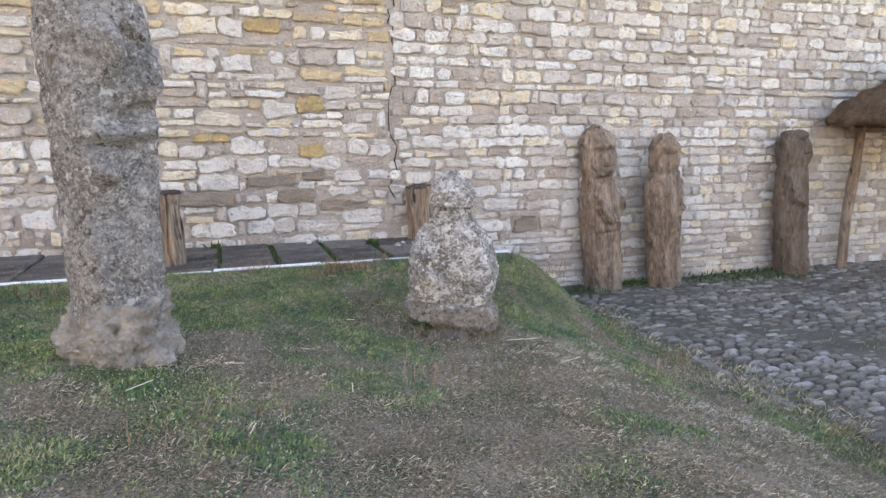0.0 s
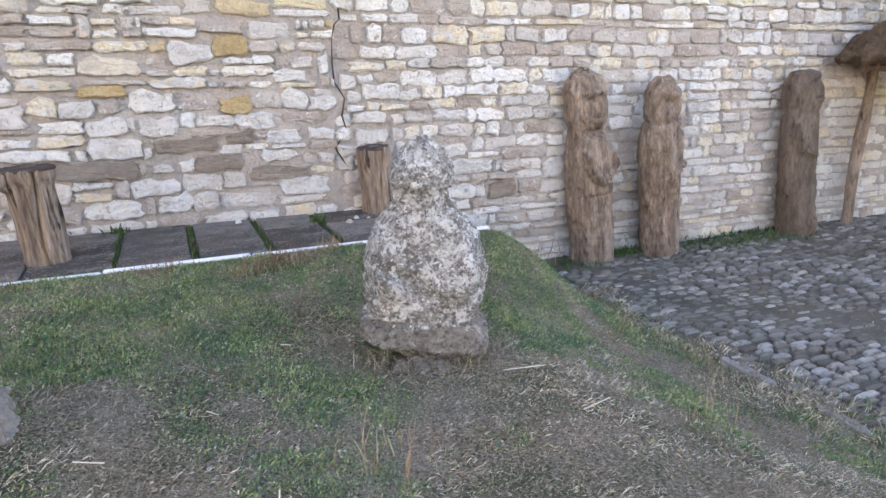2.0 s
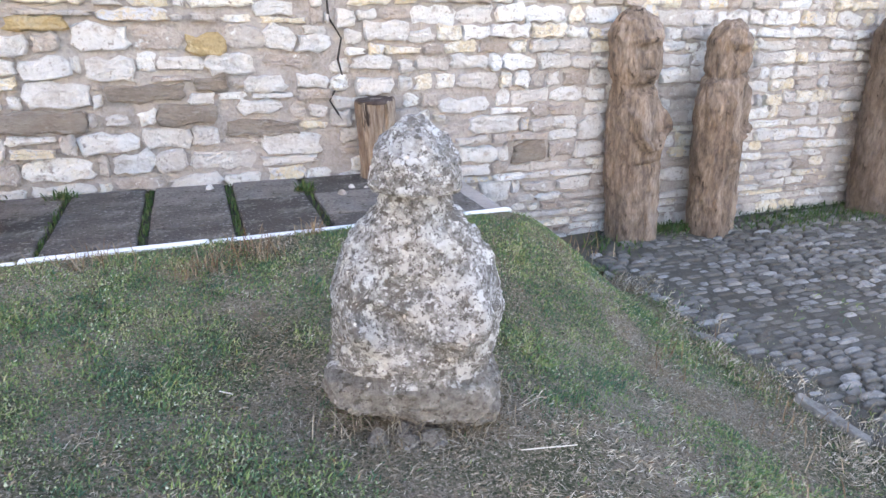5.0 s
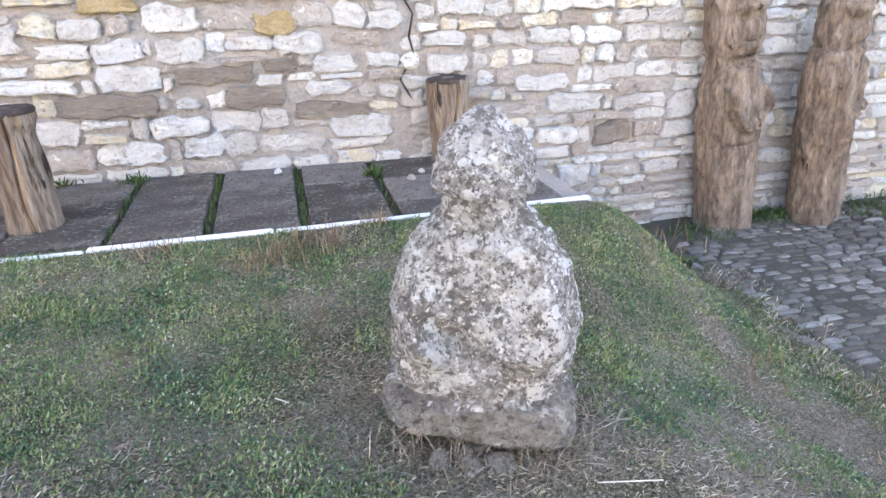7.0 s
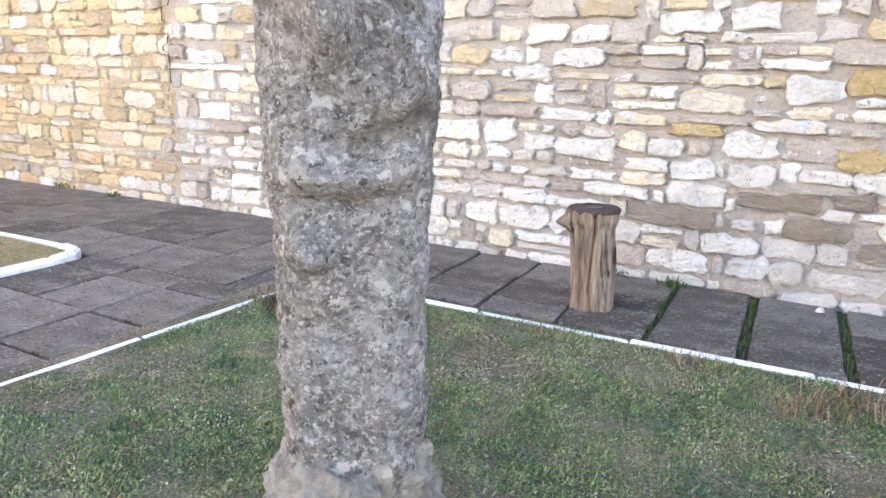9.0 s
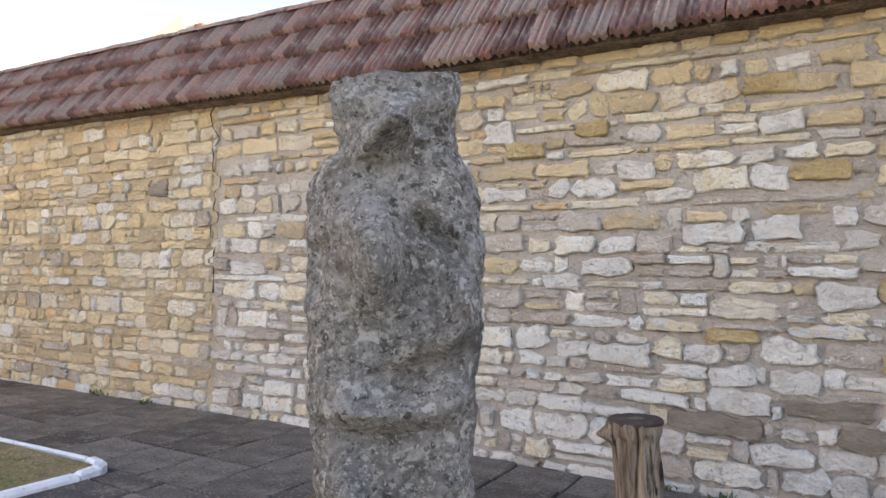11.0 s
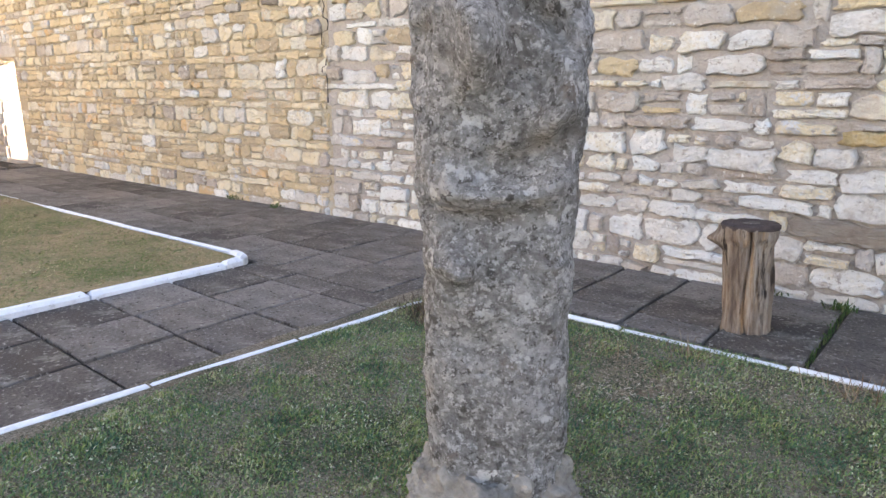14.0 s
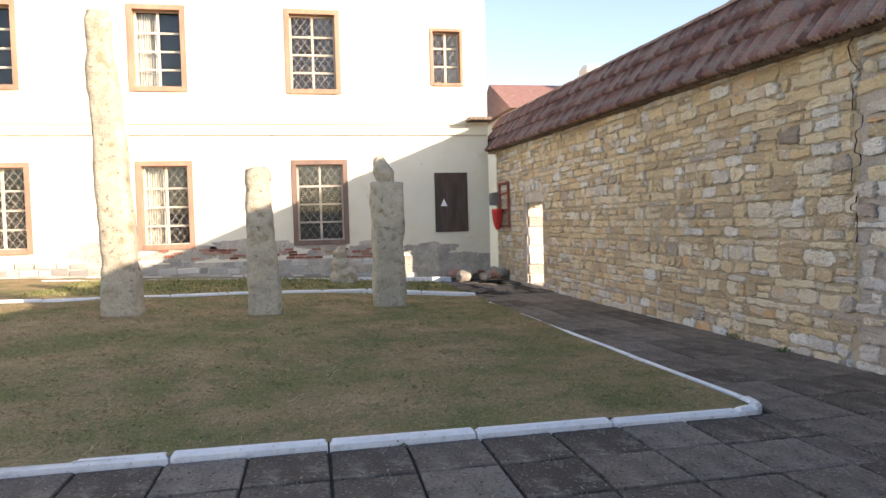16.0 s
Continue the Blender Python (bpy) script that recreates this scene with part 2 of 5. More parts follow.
old_wood = surface("weathered_brown_wood", [(0, (0.08, 0.057, 0.043)), (0.35, (0.155, 0.115, 0.088)), (0.65, (0.25, 0.19, 0.145)), (1, (0.38, 0.305, 0.245))], 6, 0.85, 1.0, 30, 1.0, stretch=(1, 1, 0.3), spots=[(16, 0.60, 0.68, (0.04, 0.028, 0.02)), (3, 0.58, 0.7, (0.30, 0.25, 0.21))], dist=0.015)
dark_wood = surface("dark_weathered_wood", [(0, (0.055, 0.04, 0.032)), (0.35, (0.105, 0.08, 0.063)), (0.65, (0.16, 0.125, 0.10)), (1, (0.24, 0.195, 0.16))], 5, 0.85, 1.0, 30, 0.7, stretch=(1, 1, 0.3), spots=[(3, 0.58, 0.7, (0.20, 0.165, 0.135)), (16, 0.60, 0.68, (0.035, 0.026, 0.02))], dist=0.015)
clover = surface("small_clover_leaves", [(0, (0.07, 0.12, 0.048)), (0.35, (0.12, 0.18, 0.075)), (0.7, (0.23, 0.29, 0.14)), (0.9, (0.38, 0.42, 0.26)), (1, (0.50, 0.50, 0.36))], 1.4, 0.7, 0.1, 14, 0.6, "island", spread=1.0)
stump_wood = surface("split_log_wood", [(0, (0.075, 0.05, 0.038)), (0.3, (0.155, 0.11, 0.082)), (0.6, (0.27, 0.215, 0.168)), (1, (0.42, 0.355, 0.295))], 7, 0.85, 1.0, 40, 0.9, stretch=(1, 1, 0.12), spots=[(14, 0.58, 0.64, (0.035, 0.024, 0.018)), (4, 0.60, 0.72, (0.42, 0.24, 0.11)), (5, 0.62, 0.72, (0.40, 0.37, 0.34))], dist=0.015)
end_grain = surface("dark_end_grain", [(0, (0.035, 0.025, 0.022)), (0.6, (0.075, 0.055, 0.05)), (1, (0.14, 0.11, 0.095))], 12, 0.85, 0.7, 60, 0.4)
thatch_mat = surface("brown_thatch", [(0, (0.05, 0.032, 0.02)), (0.5, (0.12, 0.08, 0.05)), (1, (0.22, 0.16, 0.10))], 14, 0.95, 1.0, 70, 0.6, dist=0.02)
plaster = surface("cream_plaster", [(0, (0.60, 0.56, 0.44)), (0.4, (0.72, 0.68, 0.56)), (1, (0.78, 0.75, 0.65))], 0.7, 0.92, 0.3, 40, 0.12, spots=[(0.9, 0.62, 0.75, (0.62, 0.56, 0.42)), (3.0, 0.68, 0.74, (0.50, 0.47, 0.40))])
plinth_mat = surface("peeled_plinth_plaster", [(0, (0.26, 0.235, 0.21)), (0.4, (0.38, 0.35, 0.31)), (0.75, (0.50, 0.465, 0.40)), (1, (0.60, 0.555, 0.47))], 2.6, 0.95, 0.8, 30, 0.5, spots=[(5, 0.56, 0.68, (0.58, 0.53, 0.43)), (12, 0.58, 0.66, (0.22, 0.20, 0.18))])
brick_mat = surface("old_red_brick", [(0, (0.20, 0.08, 0.055)), (0.5, (0.33, 0.15, 0.11)), (1, (0.42, 0.27, 0.21))], 6, 0.95, 0.5, 60, 0.3, "object", spread=0.5)
block_mat = surface("grey_plinth_block", [(0, (0.26, 0.25, 0.235)), (0.5, (0.42, 0.405, 0.38)), (1, (0.64, 0.63, 0.60))], 6, 0.95, 0.8, 40, 0.5, "object", spread=0.5)
frame_wood = surface("red_brown_painted_frame", [(0, (0.24, 0.135, 0.095)), (0.5, (0.36, 0.215, 0.155)), (1, (0.44, 0.28, 0.205))], 3, 0.75, 0.4, 40, 0.3, stretch=(1, 1, 0.3))
shutter_wood = surface("dark_brown_casing", [(0, (0.13, 0.085, 0.07)), (0.5, (0.20, 0.135, 0.11)), (1, (0.28, 0.19, 0.155))], 3, 0.75, 0.4, 40, 0.3, stretch=(1, 1, 0.3))
sash_white = surface("old_cream_sash", [(0, (0.40, 0.33, 0.26)), (0.5, (0.56, 0.49, 0.40)), (1, (0.66, 0.60, 0.52))], 6, 0.6, 0.2, 60, 0.2)
shutter_mat = surface("dark_boarded_shutter", [(0, (0.05, 0.035, 0.03)), (0.5, (0.09, 0.065, 0.055)), (1, (0.13, 0.10, 0.085))], 5, 0.8, 0.5, 50, 0.4, stretch=(1, 1, 0.2))
iron = surface("rusty_iron", [(0, (0.05, 0.035, 0.03)), (0.5, (0.10, 0.07, 0.055)), (1, (0.20, 0.13, 0.09))], 12, 0.6, 0.4, 80, 0.4, metal=0.6)
grille_mat = surface("pale_painted_grille", [(0, (0.42, 0.38, 0.34)), (1, (0.62, 0.58, 0.52))], 8, 0.6, 0.2, 60, 0.2)
red_paint = surface("faded_red_paint", [(0, (0.36, 0.02, 0.02)), (0.5, (0.55, 0.035, 0.035)), (1, (0.62, 0.08, 0.07))], 5, 0.5, 0.2, 60, 0.2)
red_rack = surface("rusty_red_rack", [(0, (0.20, 0.06, 0.045)), (1, (0.34, 0.12, 0.09))], 6, 0.7, 0.2, 60, 0.2)
zinc = surface("grey_sheet_metal", [(0, (0.18, 0.18, 0.19)), (1, (0.32, 0.32, 0.33))], 3, 0.5, 0.2, 60, 0.2, metal=0.7)
curtain_mat = surface("drawn_curtain", [(0, (0.22, 0.19, 0.15)), (0.5, (0.34, 0.30, 0.25)), (1, (0.45, 0.42, 0.36))], 3, 0.95, 0.2, 60, 0.2, stretch=(1, 6, 0.2))
# dark tones put the dimness of the rooms into their colour
room_dark = surface("painted_dim_room", [(0, (0.07, 0.06, 0.05)), (1, (0.14, 0.12, 0.10))], 1, 0.9, 0.1, 40, 0.1)
bark = surface("grey_bark", [(0, (0.10, 0.085, 0.075)), (0.6, (0.20, 0.18, 0.16)), (1, (0.30, 0.27, 0.24))], 10, 0.9, 0.6, 50, 0.4)
straw = surface("bleached_straw", [(0, (0.5, 0.45, 0.36)), (1, (0.68, 0.64, 0.56))], 10, 0.8, 0.2, 60, 0.2)

glass = bpy.data.materials.new("window_glass")
glass.use_nodes = True
g_bs = glass.node_tree.nodes["Principled BSDF"]
g_bs.inputs["Base Color"].default_value = (0.80, 0.88, 0.92, 1)
g_bs.inputs["Roughness"].default_value = 0.04
g_bs.inputs["Transmission Weight"].default_value = 1.0
g_bs.inputs["IOR"].default_value = 1.45


# ---- mesh helpers ----
class Geo:
    """Collects vertices and faces of one mesh."""

    def __init__(self):
        self.v, self.f = [], []

    def add(self, verts, faces):
        o = len(self.v)
        self.v.extend(verts)
        self.f.extend([tuple(i + o for i in q) for q in faces])
        return self

    def box(self, x0, x1, y0, y1, z0, z1):
        return self.add([(x0, y0, z0), (x1, y0, z0), (x1, y1, z0), (x0, y1, z0), (x0, y0, z1), (x1, y0, z1), (x1, y1, z1), (x0, y1, z1)],
                        [(0, 3, 2, 1), (4, 5, 6, 7), (0, 1, 5, 4), (1, 2, 6, 5), (2, 3, 7, 6), (3, 0, 4, 7)])

    def mesh(self, name, material, smooth=False):
        me = bpy.data.meshes.new(name)
        me.from_pydata(self.v, [], self.f)
        me.materials.append(material)
        if smooth:
            me.polygons.foreach_set("use_smooth", [True] * len(me.polygons))
        me.update()
        return me


def link(name, geo, material, parent=None, label="", smooth=False):
    ob = new(name, geo.mesh(name, material, smooth))
    if parent:
        ob.parent = parent
    return tagged(ob, label)


def thing(name, label, category, at=(0, 0, 0), turn=0.0, group=""):
    ob = new(name)
    ob.empty_display_size = 0.1
    ob.matrix_basis = pose(*at, 0, 0, turn)
    return tagged(ob, label, category, group)


def soft_box(w, d, h, r=0.01, lift=0.0):
    """A box with chamfered upper edges, its base at z 0, centred."""
    g = Geo()
    a, b = w / 2, d / 2
    ring = lambda x, y, z: [(-x, -y, z), (x, -y, z), (x, y, z), (-x, y, z)]
    v = ring(a, b, 0) + ring(a, b, h - r) + ring(a - r, b - r, h)
    f = [(0, 3, 2, 1)]
    for k in (0, 4):
        f += [(k + i, k + (i + 1) % 4, k + 4 + (i + 1) % 4, k + 4 + i) for i in range(4)]
    f.append((8, 9, 10, 11))
    return g.add(v, f)


def loft(rings, seg=48, steps=90):
    """A closed body through rings (z, x, y, half width, half depth, squareness), smoothly joined."""
    zs = np.array([r[0] for r in rings])
    cols = np.array([r[1:] for r in rings])
    u = np.linspace(0, 1, steps)
    key = np.linspace(0, 1, len(rings))
    par = np.stack([np.interp(u, key, zs)] + [np.interp(u, key, cols[:, k]) for k in range(5)], 1)
    for _ in range(2):
        par[1:-1] = (par[:-2] + 2 * par[1:-1] + par[2:]) / 4
    g = Geo()
    for z, x, y, a, b, p in par:
        for i in range(seg):
            t = 2 * math.pi * i / seg
            c, s = math.cos(t), math.sin(t)
            g.v.append((x + a * math.copysign(abs(c) ** (2 / p), c), y + b * math.copysign(abs(s) ** (2 / p), s), z))
    for k in range(steps - 1):
        for i in range(seg):
            j = (i + 1) % seg
            g.f.append((k * seg + i, k * seg + j, (k + 1) * seg + j, (k + 1) * seg + i))
    g.f.append(tuple(range(seg))[::-1])
    top = (steps - 1) * seg
    g.v.append(tuple(np.mean(g.v[top:top + seg], 0)))
    c = len(g.v) - 1
    g.f += [(top + i, top + (i + 1) % seg, c) for i in range(seg)]
    return g


def roughen(g, amounts, stretch=(1, 1, 1), seed=0.0):
    """Pushes vertices along their normals by several noises (scale, depth)."""
    me = bpy.data.meshes.new("tmp")
    me.from_pydata(g.v, [], g.f)
    me.update()
    out = []
    for v in me.vertices:
        p = Vector((v.co.x * stretch[0] + seed, v.co.y * stretch[1], v.co.z * stretch[2]))
        d = sum(dep * noise.noise(p * sc) for sc, dep in amounts)
        out.append(tuple(v.co + v.normal * d))
    bpy.data.meshes.remove(me)
    g.v = out
    return g


def bumps(g, list_of):
    """Local swellings (or hollows): x, z, radius x, radius z, depth, pushed along -y on the front side."""
    out = []
    for x, y, z in g.v:
        d = 0.0
        if y < 0.02:
            for bx, bz, rx, rz, dep in list_of:
                q = ((x - bx) / rx) ** 2 + ((z - bz) / rz) ** 2
                d += dep * math.exp(-q)
        out.append((x, y - d, z))
    g.v = out
    return g


# ---- the ground ----
WALL_Y = 7.94


def rise(y):
    return 0.006 * max(0.0, 6.45 - y)


def smooth01(v):
    v = min(1.0, max(0.0, v))
    return v * v * (3 - 2 * v)


def strip_z(x):
    return -0.010 * max(0.0, -x - 3.0)


def far_rise(x, y):
    """Height of the far lawn: it climbs gently towards the house and the south."""
    return rise(y) + 0.04 + strip_z(x) * smooth01((y - 2) / 4) + 0.026 * max(0.0, 6.45 - y) * smooth01((-3.3 - x) / 6.5)


def lawn_z(x, y):
    """Height of the near lawn: level by the path, falling as a bank to the cobbles."""
    south = smooth01((6.6 - y) / 1.5)
    z = rise(y) * (1 - smooth01((x + 1.4) / 1.9)) - 0.10 * south * smooth01((x + 1.2) / 2.0)
    z -= 0.11 * south * smooth01((x - 1.2) / 1.3)
    z -= (0.735 - 0.20 * south) * smooth01((x - 3.72 + 0.95 * south) / (1.15 + 0.95 * south))
    z += 0.10 * math.exp(-((x - 0.58) ** 2 + (y - 4.6) ** 2) / 0.5)
    return z + 0.018 * noise.noise(Vector((x * 1.7, y * 1.7, 3.0))) * min(1.0, abs(6.6 - y) * 3)


def sheet(name, x0, x1, y0, y1, step, height, material, label, category):
    nx, ny = max(2, int((x1 - x0) / step) + 1), max(2, int((y1 - y0) / step) + 1)
    g = Geo()
    for j in range(ny):
        for i in range(nx):
            x, y = x0 + (x1 - x0) * i / (nx - 1), y0 + (y1 - y0) * j / (ny - 1)
            g.v.append((x, y, height(x, y)))
    for j in range(ny - 1):
        for i in range(nx - 1):
            a = j * nx + i
            g.f.append((a, a + 1, a + nx + 1, a + nx))
    ob = link(name, g, material, smooth=True)
    return tagged(ob, label, category, kind="structure")


sheet("ground", -400, 400, -400, 400, 80, lambda x, y: -1.05, far_ground, "dusty bare ground around the walled courtyard", "ground")
lawn_near = sheet("lawn_near", -1.36, 4.98, -15, 6.62, 0.12, lawn_z, turf, "worn patchy turf with dry and green grass", "lawn")
lawn_far = sheet("lawn_far", -12.3, -2.98, -15, 6.0, 0.25, lambda x, y: far_rise(x, y) + 0.03 * noise.noise(Vector((x * 0.8, y * 0.8, 9))), turf_far, "mown lawn with brown worn patches", "lawn")
lawn_strip = sheet("lawn_strip", -17.2, -12.3, -15, 6.0, 0.3, lambda x, y: far_rise(x, y) - 0.02 + 0.02 * noise.noise(Vector((x, y, 5))), turf_far, "narrow lawn strip along the house", "lawn")
path_bed = sheet("path_bed", -3.3, -1.2, -15, 6.7, 0.3, lambda x, y: rise(y) - 0.028, soil, "soil bed under the paving slabs", "ground")
strip_bed = sheet("strip_bed", -17.2, -1.14, 5.9, 8.0, 0.3, lambda x, y: strip_z(x) - 0.03, soil, "soil bed under the slabs along the wall", "ground")
terrace_bed = sheet("terrace_bed", -1.16, 3.80, 6.62, 8.0, 0.3, lambda x, y: -0.03, soil, "soil bed under the terrace slabs", "ground")
yard_bed = sheet("yard_bed", 4.86, 30, -15, 8.0, 0.4, lambda x, y: -0.735 + 0.02 * noise.noise(Vector((x, y, 1))), cobble_bed, "earthy bed between the cobbles", "ground")

g = Geo()
g.box(3.45, 3.80, 6.66, 7.94, -0.8, -0.02)
link("terrace_edge", roughen(g, [(3, 0.02)]), mortar)
tagged(bpy.data.objects["terrace_edge"], "rough mortared end of the paved terrace", "retaining edge", kind="structure")


# ---- the rubble wall ----
DOOR_X0, DOOR_X1, DOOR_Z = -14.5, -13.3, 2.15


def eave_z(x):
    return 3.23 + 0.022 * max(0.0, -x - 1)


g = Geo()
g.box(-17.2, DOOR_X0, WALL_Y + 0.005, WALL_Y + 0.6, -1.0, 3.75)
g.box(DOOR_X1, 16, WALL_Y + 0.005, WALL_Y + 0.6, -1.0, 3.62)
g.box(DOOR_X0, DOOR_X1, WALL_Y + 0.005, WALL_Y + 0.6, DOOR_Z, 3.72)
g.box(DOOR_X0, DOOR_X1, WALL_Y + 0.005, WALL_Y + 0.6, -1.0, -0.05)
wall = link("wall_north", g, mortar)
tagged(wall, "tall boundary wall of coursed pale rubble stone", "wall", kind="structure")


link("mortar_bed", Geo().box(DOOR_X1 + 0.02, -4.03, WALL_Y + 0.001, WALL_Y + 0.2, -0.9, 3.3), mortar_gold, wall, "sandy bedding mortar of the golden stretch")


def stone_shape(g, x0, x1, z0, z1, depth, rng, y=WALL_Y):
    """One rubble stone with a chipped outline, its face proud of the mortar by depth."""
    w, h = x1 - x0, z1 - z0
    j = lambda a: rng.uniform(-a, a)
    r = min(w, h) * rng.uniform(0.10, 0.42)
    lo, hi = j(0.10) * h, j(0.13) * h
    cut = [rng.uniform(0.2, 1.0) * r for _ in range(4)]
    side = max(2, min(5, int(w / 0.07)))
    jx, jz = min(0.018, 0.09 * w), min(0.014, 0.12 * h)
    out = []
    for k in range(side + 1):
        u = k / side
        out.append((x0 + cut[0] + (w - cut[0] - cut[1]) * u, z0 + lo * (1 - 2 * u) + j(jz)))
    out += [(x1 + j(jx), z0 + cut[1] - lo), (x1 + j(jx) * 1.5, z0 + h * rng.uniform(0.4, 0.6)), (x1 + j(jx), z1 - cut[2])]
    for k in range(side + 1):
        u = k / side
        out.append((x1 - cut[2] - (w - cut[2] - cut[3]) * u, z1 + hi * (1 - 2 * u) + j(jz) * 1.4))
    out += [(x0 + j(jx), z1 - cut[3] - hi), (x0 + j(jx) * 1.5, z0 + h * rng.uniform(0.4, 0.6)), (x0 + j(jx), z0 + cut[0] + lo)]
    n = len(out)
    cx, cz = (x0 + x1) / 2, (z0 + z1) / 2
    kx, kz = 1 - min(0.2, 0.018 / w), 1 - min(0.25, 0.018 / h)
    tilt, turn = rng.uniform(-0.014, 0.010), rng.uniform(-0.012, 0.012)
    v = [(a, y + 0.03, b) for a, b in out]
    v += [(a, y - depth * 0.6, b) for a, b in out]
    v += [(cx + (a - cx) * kx + j(0.003), y - depth - tilt * (b - cz) / h - turn * (a - cx) / w - rng.uniform(0, 0.006), cz + (b - cz) * kz + j(0.003)) for a, b in out]
    v += [(cx + (a - cx) * 0.45 + j(0.01), y - depth - rng.uniform(0.0, 0.012), cz + (b - cz) * 0.45 + j(0.006)) for a, b in out]
    f = [(q * n + i, q * n + (i + 1) % n, (q + 1) * n + (i + 1) % n, (q + 1) * n + i) for q in (0, 1, 2) for i in range(n)]
    f.append(tuple(range(3 * n, 4 * n)))
    g.add(v, f)


def course(i, x):
    return 0.03 * noise.noise(Vector((x * 0.55, i * 0.37, 2.0)))


def masonry(x0, x1, z0, ztop, heights, widths, gap, rng, free):
    """Coursed rubble: yields the box of every stone."""
    z, i = z0, 0
    while z < ztop(x0):
        h = rng.uniform(*heights)
        x = x0 + rng.uniform(-0.1, 0.1)
        while x < x1:
            w = rng.uniform(*widths)
            if h < 0.1:
                w *= rng.uniform(0.9, 1.5)
            xe = min(x + w, x1 + rng.uniform(-0.05, 0.05))
            if xe - x > 0.06 and free(x, xe, z, z + h):
                gp = rng.uniform(0.4, 1.6) * gap
                a, b = z + course(i, x), z + h + course(i + 1, x) - gp
                if b > ztop(x):
                    b = ztop(x)
                if b - a > 0.035:
                    if b - a > 0.13 and rng.random() < 0.28:
                        m = a + (b - a) * rng.uniform(0.38, 0.62)
                        xm = xe if rng.random() < 0.5 else x + (xe - x) * rng.uniform(0.35, 0.65)
                        yield x, xe - gp, a, m - gp * 0.5
                        if xm < xe:
                            yield x, xm - gp * 0.5, m + gp * 0.5, b
                            yield xm + gp * 0.5, xe - gp, m + gp * 0.5, b
                        else:
                            yield x, xe - gp, m + gp * 0.5, b
                    else:
                        yield x, xe - gp, a, b
            x = xe
        z += h
        i += 1


# stones that stand out by their colour: x, z of the middle, width, height, material
WHITES_WEST = [(1.77, 1.38, 0.34, 0.16), (0.32, 0.92, 0.46, 0.15), (-0.05, 0.94, 0.25, 0.12), (-0.14, 1.45, 0.30, 0.12), (0.97, 1.80, 0.38, 0.14), (1.37, 1.83, 0.30, 0.15), (0.43, 2.28, 0.25, 0.14),
               (-0.62, 2.14, 0.38, 0.11), (-0.68, 2.65, 0.26, 0.18), (0.67, 2.08, 0.32, 0.09), (-3.55, 1.52, 0.50, 0.12), (-3.38, 2.58, 0.26, 0.14), (1.40, 2.54, 0.27, 0.13), (1.13, 0.65, 0.38, 0.16), (1.09, 0.82, 0.28, 0.13), (1.46, 0.81, 0.30, 0.14)]
WHITES_EAST = [(2.23, 0.83, 0.33, 0.13), (2.80, 0.96, 0.22, 0.11), (1.52, 0.18, 0.28, 0.14), (2.40, 0.53, 0.29, 0.10), (2.62, 0.26, 0.42, 0.16), (4.02, 0.82, 0.31, 0.10), (5.17, 0.24, 0.24, 0.20), (5.17, 0.06, 0.26, 0.13), (4.26, 0.32, 0.44, 0.14),
               (3.98, 0.48, 0.42, 0.11), (4.28, -0.26, 0.28, 0.18), (3.22, 0.82, 0.30, 0.10), (3.24, 0.66, 0.28, 0.14), (2.78, 0.70, 0.22, 0.09), (0.90, 0.97, 0.24, 0.13), (2.46, 0.69, 0.28, 0.11), (2.55, 1.20, 0.27, 0.10), (3.34, 1.05, 0.34, 0.13)]
BROWNS = [(1.66, 0.65, 0.50, 0.12), (1.91, 0.49, 0.38, 0.13), (0.97, 0.48, 0.60, 0.14), (4.59, 0.07, 0.30, 0.18), (2.09, 0.70, 0.22, 0.10), (2.42, 0.38, 0.50, 0.11), (-5.0, 2.42, 0.30, 0.16), (3.30, 0.30, 0.34, 0.16)]
OCHRES = [(1.08, 1.095, 0.35, 0.085), (2.07, 0.96, 0.26, 0.13), (2.08, 1.44, 0.27, 0.16), (1.33, 2.81, 0.34, 0.13), (-0.45, 2.50, 0.34, 0.12), (0.10, 2.62, 0.26, 0.12), (1.62, 2.20, 0.34, 0.13)]
MARKED = [(*q, m) for rows, m in ((WHITES_WEST, stone_white), (WHITES_EAST, stone_white), (BROWNS, stone_brown), (OCHRES, stone_orange)) for q in rows]


def free_of_marks(x0, x1, z0, z1):
    if x1 > DOOR_X0 - 0.05 and x0 < DOOR_X1 + 0.05 and z0 < DOOR_Z + 0.2:
        return False
    return all(x1 < mx - mw / 2 - 0.01 or x0 > mx + mw / 2 + 0.01 or z1 < mz - mh / 2 or z0 > mz + mh / 2 for mx, mz, mw, mh, _ in MARKED)


def clip_marks(box):
    """Shrinks a stone so that it leaves room for the marked ones."""
    x0, x1, z0, z1 = box
    for mx, mz, mw, mh, _ in MARKED:
        a, b, c, d = mx - mw / 2 - 0.014, mx + mw / 2 + 0.014, mz - mh / 2 - 0.012, mz + mh / 2 + 0.012
        if x1 > a and x0 < b and z1 > c and z0 < d:
            cuts = [(x0, min(x1, a), z0, z1), (max(x0, b), x1, z0, z1), (x0, x1, z0, min(z1, c)), (x0, x1, max(z0, d), z1)]
            x0, x1, z0, z1 = max(cuts, key=lambda q: max(0, q[1] - q[0]) * max(0, q[3] - q[2]))
            if x1 - x0 < 0.05 or z1 - z0 < 0.03:
                return None
    return x0, x1, z0, z1


def no_door(x0, x1, z0, z1):
    return not (x1 > DOOR_X0 - 0.02 and x0 < DOOR_X1 + 0.02 and z0 < DOOR_Z + 0.22)


